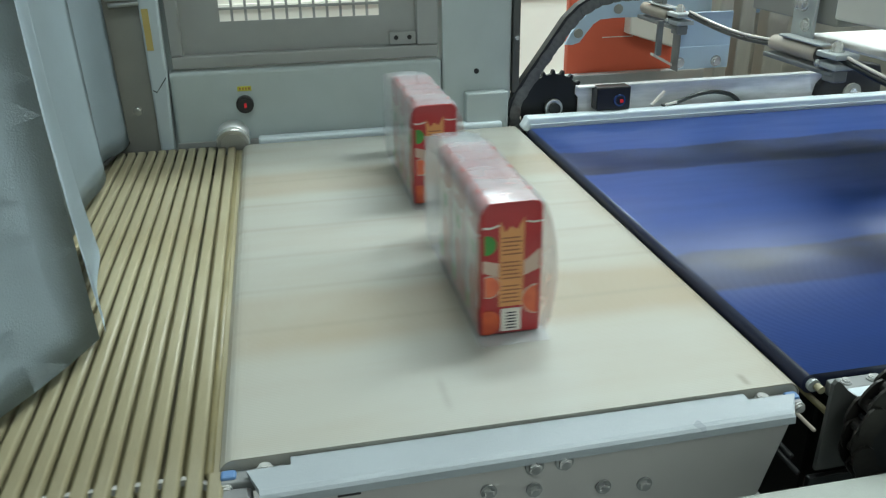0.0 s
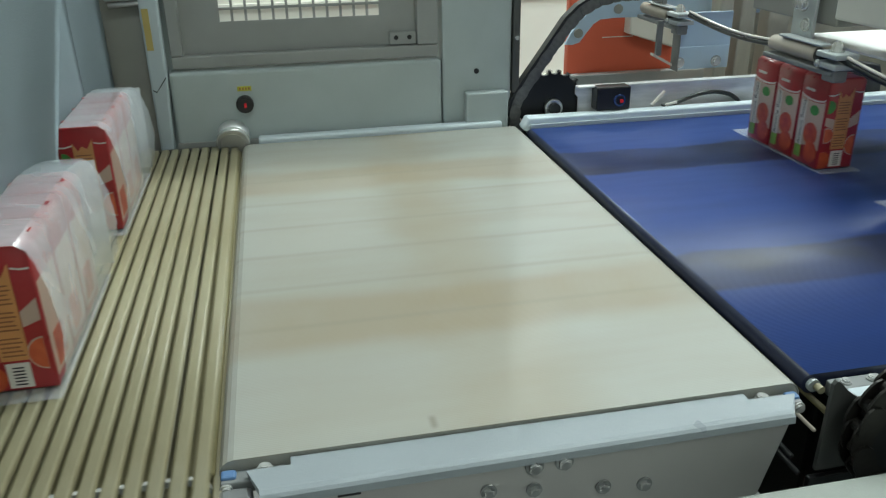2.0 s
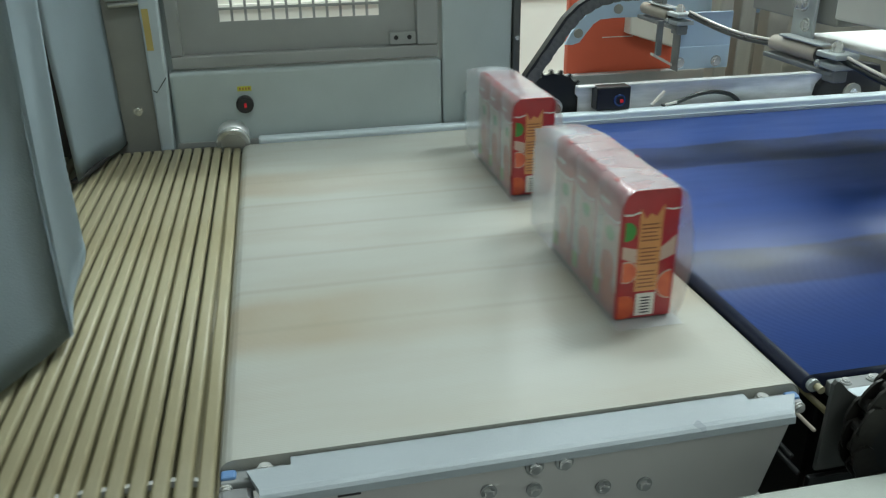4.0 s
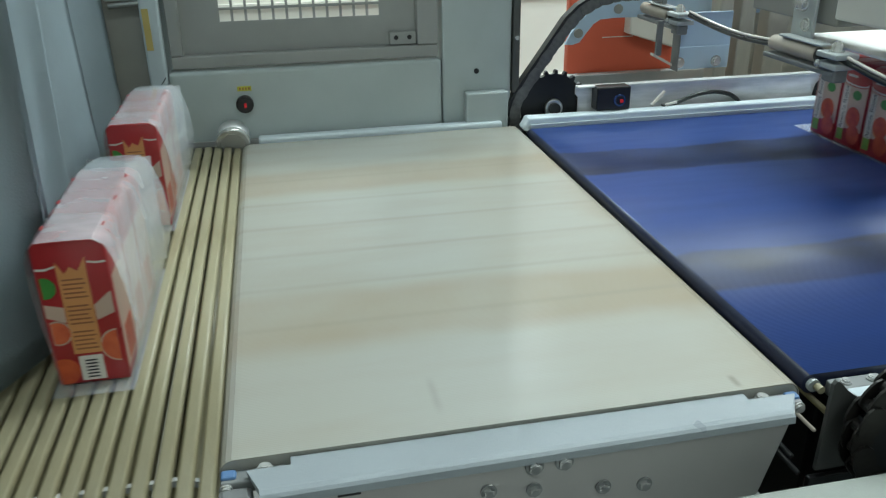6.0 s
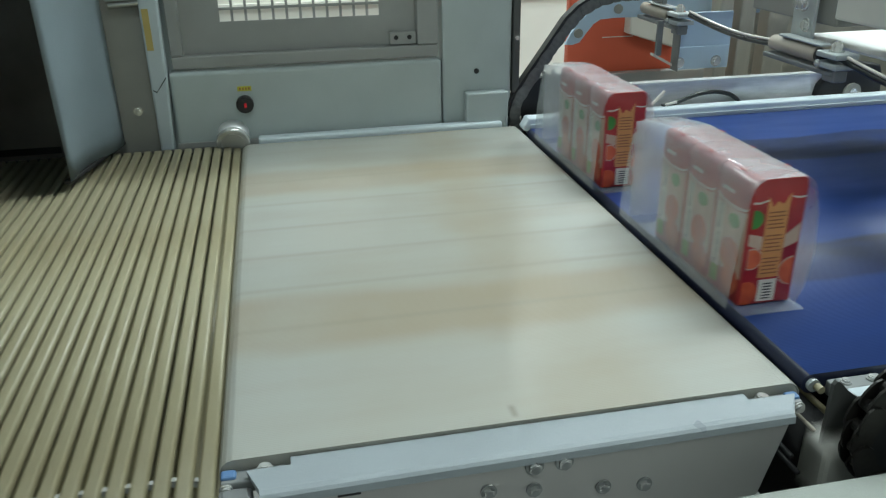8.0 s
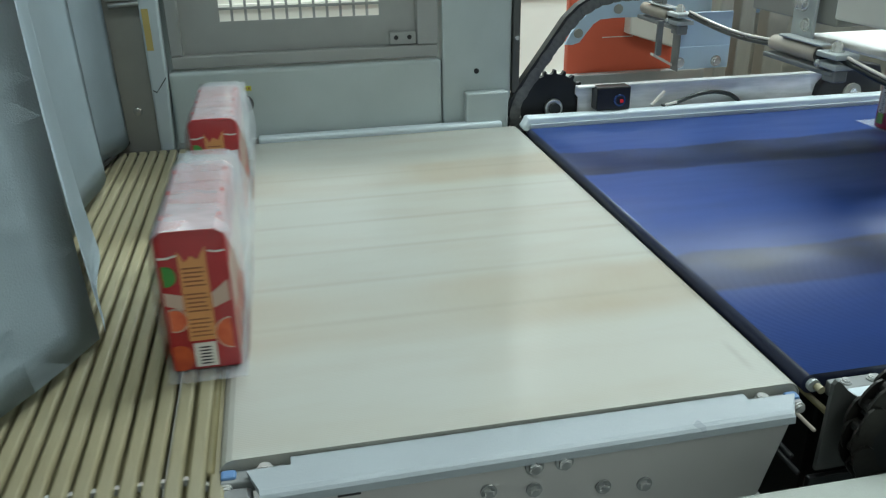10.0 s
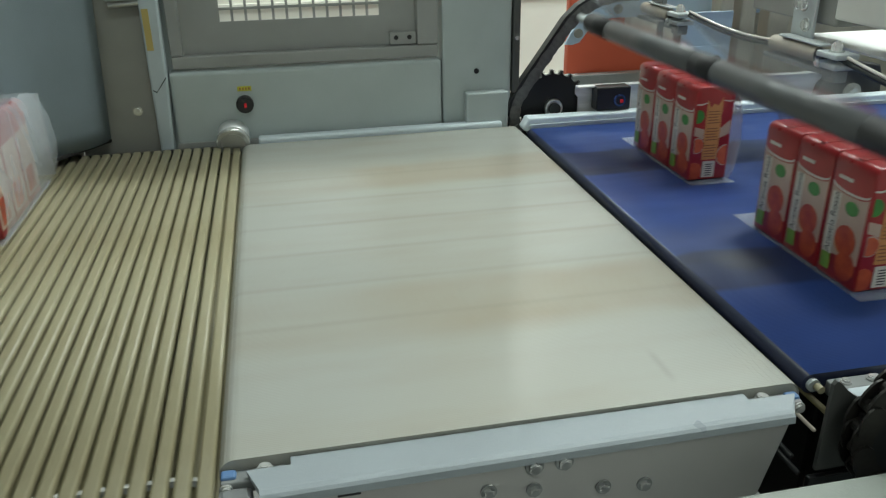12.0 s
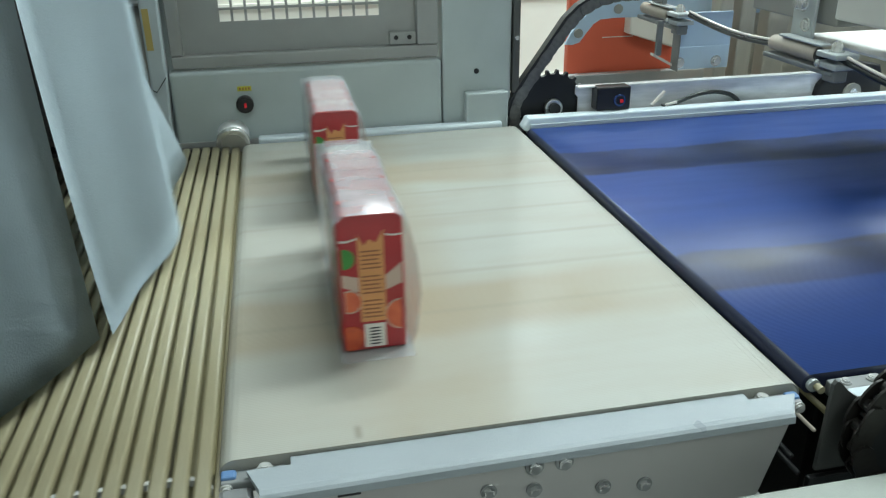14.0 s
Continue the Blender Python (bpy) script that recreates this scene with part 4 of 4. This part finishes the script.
# ---- film bar ----
def film_bar():
    b = thing("film_bar", "grey film carrying bar with black rubber sleeves", "bar")
    segs = [(-0.02, 0.116, RUBBER), (0.116, 0.399, TUBE_GREY), (0.399, 0.455, RUBBER), (0.455, 0.746, TUBE_GREY), (0.746, 0.835, RUBBER)]
    for y0, y1, mt in segs:
        rr = 0.0166 if mt is TUBE_GREY else 0.0172
        part("tube" if mt is TUBE_GREY else "rubber_sleeve", rod_mesh((0, y0 + 0.0003, 0), (0, y1 - 0.0003, 0), rr, 28), mt, b, "" if mt is TUBE_GREY else "black rubber sleeve", True)
    part("far_pin", rod_mesh((0, 0.836, 0), (0, 0.899, 0), 0.007, 14), STEEL_DULL, b, "", True)
    part("carriage", box(-0.012, 0.028, -0.056, -0.021, -0.042, 0.011, 0.005), CAST_GREY, b, "grey cast carriage")
    part("carriage_arm", box(0.004, 0.024, -0.060, -0.030, -0.110, -0.0425, 0.003), CAST_GREY, b)
    return b


def film_web():
    """The film drawn up in the plane of the guides behind the packs, with two slack folds along its upper edge."""
    w = thing("film_web", "hazy clear film drawn up behind the packs", "film")
    bm = bmesh.new()
    ny, nz = 24, 8
    grid = [[bm.verts.new((0.006 * math.sin(7.0 * i / ny + 0.4 * k) - 0.012 * (1 - k / nz) ** 2, 0.02 + 0.84 * i / ny, 0.176 * k / nz)) for i in range(ny + 1)] for k in range(nz + 1)]
    for a, b in zip(grid, grid[1:]):
        for i in range(ny):
            bm.faces.new((a[i], a[i + 1], b[i + 1], b[i]))
    part("sheet", bm, FILM_WEB, w, "", True)
    for y0, y1 in ((0.625, 0.885), (0.10, 0.455)):
        bm = bmesh.new()
        n = 16
        rows = []
        for i in range(n + 1):
            u = i / n
            y, sag = y0 + (y1 - y0) * u, math.sin(math.pi * u)
            rows.append([bm.verts.new((x * sag + 0.002, y, 0.180 - 0.012 * sag + z * sag)) for x, z in ((-0.012, -0.008), (0.006, 0.0), (0.030, 0.010), (0.055, 0.012))])
        for a, b in zip(rows, rows[1:]):
            for k in range(3):
                bm.faces.new((a[k], a[k + 1], b[k + 1], b[k]))
        bmesh.ops.remove_doubles(bm, verts=bm.verts[:], dist=1e-5)
        part("fold", bm, FILM_LIP, w, "white slack fold of film", True)
    return w


# ---- juice cartons ----
CW, CD, CH = 0.064, 0.061, 0.133


def flat(x0, x1, z0, z1, face, lift=0.0004):
    """A thin print laid on the front (-x) or on the end (-y) of a carton; the first pair runs along that face."""
    if face == "front":
        return box(-CD / 2 - lift, -CD / 2 + 0.0002, x0, x1, z0, z1)
    return box(x0, x1, -CW / 2 - lift, -CW / 2 + 0.0002, z0, z1)


def disc(u, z, r, face, lift, squash=1.0):
    bm = bmesh.new()
    c = bmesh.ops.create_cone(bm, cap_ends=True, segments=28, radius1=r, radius2=r, depth=0.0003)
    for v in c["verts"]:
        a, d, q = v.co.x, v.co.y * squash, v.co.z
        v.co = (-CD / 2 - lift + q, u + a, z + d) if face == "front" else (u + a, -CW / 2 - lift + q, z + d)
    bmesh.ops.recalc_face_normals(bm, faces=bm.faces[:])
    return bm


def fan(points, face, lift):
    """A thin print with a free outline, bedded into the board."""
    bm = bmesh.new()
    deep = 0.0006
    if face == "front":
        a = [bm.verts.new((-CD / 2 - lift, u, z)) for u, z in points]
        d = [bm.verts.new((-CD / 2 + deep, u, z)) for u, z in points]
    else:
        a = [bm.verts.new((u, -CW / 2 - lift, z)) for u, z in points]
        d = [bm.verts.new((u, -CW / 2 + deep, z)) for u, z in points]
    k = len(points)
    bm.faces.new(a)
    bm.faces.new(d[::-1])
    for i in range(k):
        bm.faces.new((a[i], d[i], d[(i + 1) % k], a[(i + 1) % k]))
    bmesh.ops.recalc_face_normals(bm, faces=bm.faces[:])
    return bm


def carton_body():
    """A carton whose upper long edges are drawn in by the film."""
    bm = box(-CD / 2, CD / 2, -CW / 2, CW / 2, 0.0005, CH, 0.0)
    top = [e for e in bm.edges if all(v.co.z > CH - 0.001 for v in e.verts) and abs(e.verts[0].co.x - e.verts[1].co.x) < 1e-6]
    bmesh.ops.bevel(bm, geom=top, offset=0.0085, segments=4, profile=0.5, affect="EDGES")
    rest = [e for e in bm.edges if e.calc_face_angle(0) > 0.9]
    bmesh.ops.bevel(bm, geom=rest, offset=0.0022, segments=2, profile=0.5, affect="EDGES")
    return bm


def clipped(u, z, r, lim):
    """Outline of a round print cut off at the side edge of the end face."""
    pts = [(u + r * math.cos(a), z + r * math.sin(a)) for a in [2 * math.pi * k / 28 for k in range(28)]]
    return [(x, q) for x, q in pts if abs(x) <= lim]


def carton(parent, end):
    c = part("carton", carton_body(), CARD_RED, parent, "red juice carton with orange fruit print", True)
    part("top_flap", box(-CD / 2 + 0.004, CD / 2 - 0.004, -0.0045, 0.0045, CH + 0.0001, CH + 0.0007, 0.0002), CARD_RED, c, "folded top seam")
    hw, F = CW / 2 - 0.003, "front"
    arc = [(hw * math.cos(a), 0.100 - 0.006 * math.sin(a)) for a in [math.pi * k / 12 for k in range(13)]]
    part("cream_field", fan([(-hw, 0.028), (-hw, 0.100)] + arc[::-1][1:-1] + [(hw, 0.100), (hw, 0.028)], F, 0.0004), CARD_CREAM, c, "cream lower field")
    arc2 = [(hw * math.cos(a), 0.1015 - 0.006 * math.sin(a)) for a in [math.pi * k / 12 for k in range(13)]]
    part("white_curve", fan(arc2 + [(x, z + 0.0022) for x, z in arc2[::-1]], F, 0.0007), CARD_WHITE, c, "white curved line")
    part("brand_bar", flat(0.000, 0.022, 0.1085, 0.1120, F, 0.0006), CARD_WHITE, c, "plain white bar")
    part("green_badge", disc(-0.007, 0.083, 0.0105, F, 0.0008, 0.7), CARD_GREEN, c, "green oval badge")
    part("text_strip", flat(0.0125, 0.0265, 0.026, 0.093, F, 0.0006), CARD_WHITE, c, "white strip with vertical words")
    part("lime_corner", flat(0.0125, 0.0265, 0.008, 0.0255, F, 0.0008), CARD_LIME, c, "lime green corner")
    part("fruit", disc(-0.006, 0.048, 0.0165, F, 0.0010), CARD_FRUIT, c, "orange fruit picture")
    part("fruit", disc(-0.013, 0.022, 0.0155, F, 0.0014), CARD_FRUIT, c, "orange fruit picture")
    part("fruit_rim", fan([(-0.006 + 0.0172 * math.cos(a), 0.048 + 0.0172 * math.sin(a)) for a in [-0.9 + 0.2 * k for k in range(-7, 4)]]
                          + [(-0.006 + 0.0155 * math.cos(a), 0.048 + 0.0155 * math.sin(a)) for a in [-0.9 + 0.2 * k for k in range(3, -8, -1)]], F, 0.0013), CARD_ORANGE, c)
    bk = box(CD / 2 - 0.0004, CD / 2 + 0.0004, -hw, hw, 0.010, 0.098)
    part("cream_field", bk, CARD_CREAM, c, "cream lower field")
    part("fruit", box(CD / 2 - 0.0004, CD / 2 + 0.0008, -0.020, 0.012, 0.014, 0.046, 0.0003), CARD_FRUIT, c, "orange fruit picture")
    words = bpy.data.curves.new("words", "FONT")
    words.body, words.size, words.align_x, words.align_y = "Arancia Rossa", 0.0118, "CENTER", "CENTER"
    tob = bpy.data.objects.new("words", words)
    scene.collection.objects.link(tob)
    me = bpy.data.meshes.new_from_object(tob.evaluated_get(bpy.context.evaluated_depsgraph_get()))
    bpy.data.objects.remove(tob)
    me.materials.clear()
    me.materials.append(CARD_BLACK)
    me.transform(Matrix.Translation((-CD / 2 - 0.0009, 0.0195, 0.060)) @ Euler((radians(90), 0, radians(-90))).to_matrix().to_4x4() @ pose(0, 0, 0, 0, 0, 90))
    wo = new("words", me)
    wo.parent = c
    if end:
        E = "end"
        star = [(-0.012, 0.030), (0.012, 0.030), (0.012, 0.104), (0.0125, 0.118), (0.005, 0.106), (-0.001, 0.110), (-0.006, 0.104), (-0.012, 0.115)]
        part("orange_panel", fan(star, E, 0.0005), CARD_ORANGE, c, "orange panel with small print")
        for i in range(17):
            if i in (5, 11):
                continue
            part("text_bar", flat(-0.0095, 0.0095 - (i % 3) * 0.0015, 0.034 + i * 0.0040, 0.0354 + i * 0.0040, E, 0.0008), CARD_TEXT, c)
        bc = part("barcode", flat(-0.0095, 0.0105, 0.004, 0.0275, E, 0.0009), CARD_WHITE, c, "white barcode label")
        for i in range(6):
            part("code_bar", flat(-0.0045, 0.0055, 0.0065 + i * 0.0032, 0.0078 + i * 0.0032, E, 0.0012), CARD_BLACK, bc)
        for u, z, r in ((0.0260, 0.035, 0.0155), (-0.0215, 0.051, 0.0115)):
            part("slice_rim", fan(clipped(u, z, r, 0.0278), E, 0.0005), CARD_CREAM, c)
            part("slice", fan(clipped(u, z, r - 0.0014, 0.0274), E, 0.0009), CARD_SLICE, c, "orange slice picture")
        part("green_edge", fan(clipped(-0.0245, 0.0925, 0.0095, 0.0282), E, 0.0006), CARD_GREEN, c, "green badge running round the corner")
        part("white_curve", fan([(-0.0285, 0.1085), (-0.021, 0.1080), (-0.0125, 0.1105), (-0.0125, 0.1120), (-0.021, 0.1098), (-0.0285, 0.1105)], E, 0.0007), CARD_WHITE, c, "white curved line")
        part("white_curve", fan([(0.0140, 0.1128), (0.021, 0.1112), (0.0285, 0.1118), (0.0285, 0.1134), (0.021, 0.1128), (0.0140, 0.1142)], E, 0.0007), CARD_WHITE, c, "white curved line")
        part("fruit", fan(clipped(-0.0225, 0.014, 0.0125, 0.0280), E, 0.0007), CARD_FRUIT, c, "orange fruit picture")
        part("pale_patch", fan([(0.0125, 0.060), (0.028, 0.066), (0.028, 0.086), (0.0125, 0.074)], E, 0.0004), CARD_CREAM, c)
        part("pale_patch", fan([(-0.0125, 0.060), (-0.028, 0.066), (-0.028, 0.078), (-0.0125, 0.074)], E, 0.0004), CARD_CREAM, c)
    return c


H1, H2 = (0.0225, 0.1430), (-0.0225, 0.1430)
HALF_Y, FAR_END = 0.104, 0.172


def film_sheet(name, prof, parent, label, mat=None):
    bm = bmesh.new()
    ys = [-HALF_Y + (HALF_Y + FAR_END) * k / 10 for k in range(11)]
    rows = []
    for i, (x, z) in enumerate(prof):
        t = i / (len(prof) - 1)
        rows.append([bm.verts.new((x + 0.0013 * math.sin(40 * y + 5 * t) * math.sin(math.pi * t), y, (z + 0.0012 * math.sin(70 * y) * math.sin(math.pi * t)) * (1 - 1.1 * max(0.0, y - 0.1)))) for y in ys])
    fs = []
    for a, b in zip(rows, rows[1:]):
        for k in range(10):
            fs.append(bm.faces.new((a[k], b[k], b[k + 1], a[k + 1])))
    return part(name, bm, mat or FILM, parent, label, True)


def pack():
    p = thing("juice_pack", "three red juice cartons in a row, wrapped in clear film", "juice pack", group="packs on the conveyors")
    y0 = -CW - 0.0015
    for i in range(3):
        c = carton(p, i == 0)
        c.location, c.scale = (0, y0 + i * (CW + 0.0015), 0.0012), (1, 1, 1.053)
    film_sheet("film_back", [(0.0335, 0.0015), (0.040, 0.02), (0.0455, 0.06), (0.043, 0.100), (0.037, 0.125), (0.0310, 0.138), H1], p, "clear film behind the cartons", FILM_BACK)
    film_sheet("film_top", [H1, (0.011, 0.1440), (0.0, 0.1443), (-0.011, 0.1440), H2], p, "glossy clear film over the tops")
    film_sheet("film_front", [H2, (-0.0305, 0.1375), (-0.0335, 0.126), (-0.0345, 0.105), (-0.0350, 0.065), (-0.0345, 0.02), (-0.0340, 0.0015)], p, "clear film before the cartons", FILM_SIDE)
    # the overhanging end, gathered loosely
    bm, ny, nz = bmesh.new(), 8, 10
    grid = [[bm.verts.new((-0.0335 + 0.069 * i / ny, FAR_END - 0.004 - 0.030 * math.sin(math.pi * i / ny) * math.sin(math.pi * k / nz) + 0.0025 * math.sin(9 * k + 4 * i), 0.0015 + 0.129 * k / nz)) for i in range(ny + 1)] for k in range(nz + 1)]
    for a, b in zip(grid, grid[1:]):
        for i in range(ny):
            bm.faces.new((a[i], a[i + 1], b[i + 1], b[i]))
    part("film_end", bm, FILM_END, p, "crumpled loose end of the film", True)
    bm = box(-0.034, 0.036, -HALF_Y - 0.012, HALF_Y + 0.036, 0.0004, 0.0009)
    part("film_bottom", bm, FILM_THIN, p, "clear film under the cartons")
    return p


# ---- build ----
hall()
cream_conveyor()
blue_conveyor()
rod_conveyor()
machine_body()
tunnel()
CURTAIN_FAR = curtain_strip("grey silicone curtain strip at the tunnel's far side", 0.690, 0.896, 0.010, -0.196, 0.896)
CURTAIN_MID = curtain_strip("grey silicone curtain strip hanging before the tunnel", 0.470, 0.722, 0.012, -0.208)
CURTAIN_MID_B = curtain_strip("grey silicone curtain strip hanging askew before the tunnel", 0.206, 0.480, 0.020, -0.131, 0.206)
CURTAIN_NEAR = curtain_strip("grey silicone curtain strip at the tunnel's near side", -0.26, 0.205, 0.020, -0.130, 0.205)
SPROCKET = sprocket(SPROCKET_C, 0.070, 22, "black toothed sprocket with a bright hub")
chain_guide()
far_chain = drive_chain(FAR_WAY, 0.912, "oily steel roller chain rising from the sprocket over the guide", CHAIN)
chain_guard(far_chain)
drive_chain(NEAR_WAY, -0.066, "oily steel roller chain around the sprocket beside the guard plate", CHAIN_DARK)
back_things()
guide_rail()
NEAR_SPROCKET = near_drive()
BAR = film_bar()
WEB = film_web()
OFFSETS = (0.0, 4.51, 9.0, 13.54)
LANES = (0.235, 0.609)
FIRST = pack()
PACKS = [(FIRST, OFFSETS[0], LANES[0])]
for off in OFFSETS:
    for lane in LANES:
        if off or lane != LANES[0]:
            PACKS.append((copy_thing(FIRST, Matrix()), off, lane))

# travel of a pack against its own clock: seconds, x of its middle
TRAVEL = [(-14.0, 3.658), (-2.8, 0.976), (-2.5, 0.912), (-2.0, 0.792), (-1.5, 0.679), (-1.2, 0.603), (-1.04, 0.562), (-0.54, 0.431), (-0.04, 0.287),
          (0.46, 0.142), (1.0, -0.014), (1.08, -0.031), (1.3, -0.068), (1.5, -0.099), (2.0, -0.173), (14.5, -2.0)]
# film bar: seconds, x, z
BAR_PATH = [(-2.9, 1.36, -0.32), (-2.6, 1.36, 0.05), (-2.4, 1.30, 0.32), (-2.2, 1.08, 0.35), (-2.0, 0.88, 0.33), (-1.8, 0.71, 0.29), (-1.7, 0.645, 0.255), (-1.6, 0.634, 0.222), (-1.5, 0.622, 0.187),
            (-1.4, 0.596, 0.154), (-1.3, 0.571, 0.127), (-1.2, 0.541, 0.094), (-1.1, 0.519, 0.060), (-1.06, 0.514, 0.028), (-1.0, 0.5105, -0.045), (-0.85, 0.5115, -0.2), (-0.6, 0.60, -0.32)]
# mat: seconds, phase of the gaps in pitches
MAT_PHASE = [(0.0, 0.175), (0.5, 0.984), (1.0, 0.968), (2.0, 0.492), (3.0, 0.825), (5.4, 0.0), (6.0, 0.794), (7.0, 0.087), (8.0, 0.754), (10.5, 0.929), (11.0, 0.429), (11.5, 0.222), (14.0, 0.571)]
# cream belt against a pack's clock: seconds, run in metres from its last rest; it rests between two packs
BELT_RUN = [(-99.0, 0.0), (-1.76, 0.0), (-1.66, 0.014), (-1.51, 0.072), (-1.0, 0.205), (0.0, 0.485), (0.3, 0.563), (0.6, 0.652), (0.9, 0.731), (1.05, 0.761), (1.15, 0.768), (99.0, 0.768)]
# curtains: seconds, swing in degrees about the rail, twist in degrees about the upright
FAR_SWING = [(0.0, 0, 10), (1.6, 0, 10), (2.0, -1, 14), (2.5, -2, 22), (3.0, -5, 36), (3.2, -5, 36), (3.7, -1, 14), (5.3, 0, 10), (6.3, 0, 12), (7.0, -3, 24), (7.5, -5, 36), (7.7, -5, 36), (8.0, -1, 14), (8.4, 0, 11),
             (10.3, 0, 10), (11.0, 0, 12), (11.5, -2, 24), (12.0, -5, 36), (12.5, -5, 40), (12.8, -2, 24), (13.0, -1, 18), (13.5, 0, 11), (14.0, 0, 10)]
MID_SWING = [(0.0, 0, 0), (1.9, 0, 0), (2.5, -16, 0), (3.0, -28, 0), (3.5, -37, 0), (3.8, -42, 0), (4.2, -20, 0), (4.5, 0, 0), (6.4, 0, 0), (7.0, -16, 0), (7.5, -28, 0), (8.0, -38, 0), (8.3, -42, 0), (8.7, -20, 0), (9.0, 0, 0),
             (10.9, 0, 0), (11.5, -16, 0), (12.0, -28, 0), (12.5, -37, 0), (12.9, -42, 0), (13.3, -34, 0), (13.6, -14, 0), (13.8, 6, 0), (14.0, 16, 0)]
NEAR_SWING = [(0.0, 0, 30), (1.3, 0, 30), (1.5, -4, 30), (2.0, -14, 22), (2.5, -26, 20), (3.0, -38, 20), (3.4, -42, 20), (3.6, -30, 20), (3.8, -14, 20), (4.0, -4, 30), (4.5, 0, 30), (5.8, 0, 30), (6.0, -4, 30), (6.5, -14, 22), (7.0, -26, 20),
              (7.5, -38, 20), (8.2, -46, 20), (8.4, -30, 20), (8.6, -10, 20), (9.0, 0, 30), (10.3, 0, 30), (10.5, -4, 30), (11.0, -14, 22), (11.5, -26, 20), (12.0, -38, 20), (12.4, -44, 20), (12.6, -36, 20), (12.8, -20, 20), (13.0, -6, 30), (13.5, -1, 30), (14.0, 0, 30)]
MID_B_SWING = [(t, sw, -13 + 15 * min(1.0, -sw / 14)) for t, sw, tw in NEAR_SWING[:-1]] + [(13.8, 0, -6), (14.0, 1, 9)]


def lerp(table, t):
    for a, b in zip(table, table[1:]):
        if t <= b[0]:
            k = max(0.0, (t - a[0]) / (b[0] - a[0]))
            return [p + (q - p) * k for p, q in zip(a[1:], b[1:])]
    return list(table[-1][1:])


def clock(step):
    return [round(i * step, 3) for i in range(int(14.0 / step + 0.5) + 1)]


def fold(tau):
    """Film on a pack at its own time: how far the back has risen, and the angles of the top and front sheets."""
    rise = lerp([(-99, -0.36), (-1.92, -0.36), (-1.72, 0.0), (99, 0.0)], tau)[0]
    a = lerp([(-99, 90), (-1.85, 88), (-1.5, 12), (-1.35, 0), (99, 0)], tau)[0]
    b = lerp([(-99, 90), (-1.85, 88), (-1.6, 105), (-1.5, 112), (-1.4, 108), (-1.3, 82), (-1.2, 34), (-1.1, 15), (-1.0, 5), (-0.9, 0), (1.0, 0), (1.5, -3.2), (99, -3.2)], tau)[0]
    back = pose(0, 0, rise)
    top = back @ pose(H1[0], 0, H1[1]) @ pose(0, 0, 0, 0, a, 0) @ pose(-H1[0], 0, -H1[1])
    front = top @ pose(H2[0], 0, H2[1]) @ pose(0, 0, 0, 0, b, 0) @ pose(-H2[0], 0, -H2[1])
    tuck = pose(0, 0, lerp([(-99, -0.2), (-1.16, -0.2), (-1.03, 0.0), (99, 0.0)], tau)[0])
    return {"film_back": back, "film_end": tuck, "film_top": top, "film_front": front}


def motions():
    for ob, off, lane in PACKS:
        early = [(-99, -0.013), (-1.0, -0.013), (0.0, 0.0), (1.05, 0.0), (1.45, -0.015), (99, -0.015)] if off == OFFSETS[1] else [(-99, 0.0), (99, 0.0)]
        rows = [(t, pose(lerp(TRAVEL, t - off)[0] + lerp(early, t - off)[0], lane, 0.0)) for t in clock(0.1)]
        walk(ob, rows)
        for ch in ob.children:
            base = ch.name.split(".")[0]
            if base in ("film_back", "film_end", "film_top", "film_front"):
                walk(ch, [(t, fold(t - off)[base]) for t in clock(0.1)])
    bar_rows = [(0.0, pose(0.9, 0, -0.33))]
    for off, late in ((4.48, 0.0), (9.0, 0.0), (13.5, 0.07)):
        for dt, x, z in BAR_PATH:
            t = off + dt + late * min(1.0, max(0.0, (dt + 1.5) / 0.44))
            if 0.05 < t < 13.95:
                bar_rows.append((t, pose(x, 0, z)))
    bar_rows.append((14.0, pose(0.9, 0, -0.33)))
    walk(BAR, bar_rows)
    web_rows = [(0.0, pose(0.852, 0, -0.25))]
    for off in (4.51, 9.0, 13.57):
        web_rows += [(off + dt, pose(0.852, 0, z)) for dt, z in ((-2.2, -0.25), (-2.14, -0.20), (-2.05, 0.001), (-1.72, 0.001), (-1.62, -0.20), (-1.55, -0.25))]
    walk(WEB, web_rows + [(14.0, pose(0.852, 0, -0.25))])
    run = [(t, sum(lerp(BELT_RUN, t - off)[0] for off in OFFSETS)) for t in clock(0.05)]
    for u, ob in BELT_PIECES:
        walk(ob, [(t, belt_pose(u + 0.768 - r)) for t, r in run])
    # the mat runs at about 0.15 m/s
    run = []
    for t, ph in MAT_PHASE:
        want = 9.0 * t
        run.append((t, (round(want + ph) - ph) * PITCH_X))
    for i, ob in enumerate(RODS):
        walk(ob, [(t, rod_pose(i * PITCH_X + lerp(run, t)[0])) for t in clock(0.1)])
    for ob, table in ((CURTAIN_FAR, FAR_SWING), (CURTAIN_MID, MID_SWING), (CURTAIN_MID_B, MID_B_SWING), (CURTAIN_NEAR, NEAR_SWING)):
        at = ob.location.copy()
        walk(ob, [(t, pose(*at) @ pose(0, 0, 0, 0, 0, -tw) @ pose(0, 0, 0, 0, -sw, 0)) for t, sw, tw in table])
    # the chain drive runs while the bar is on its way
    turn, ang = [], 0.0
    for t in clock(0.1):
        turn.append((t, ang))
        if any(-3.0 < t - off < -0.5 for off in OFFSETS):
            ang -= 26.0
    for ob in (SPROCKET, NEAR_SPROCKET):
        at = ob.location.copy()
        walk(ob, [(t, pose(*at, 0, a, 0)) for t, a in turn])


motions()
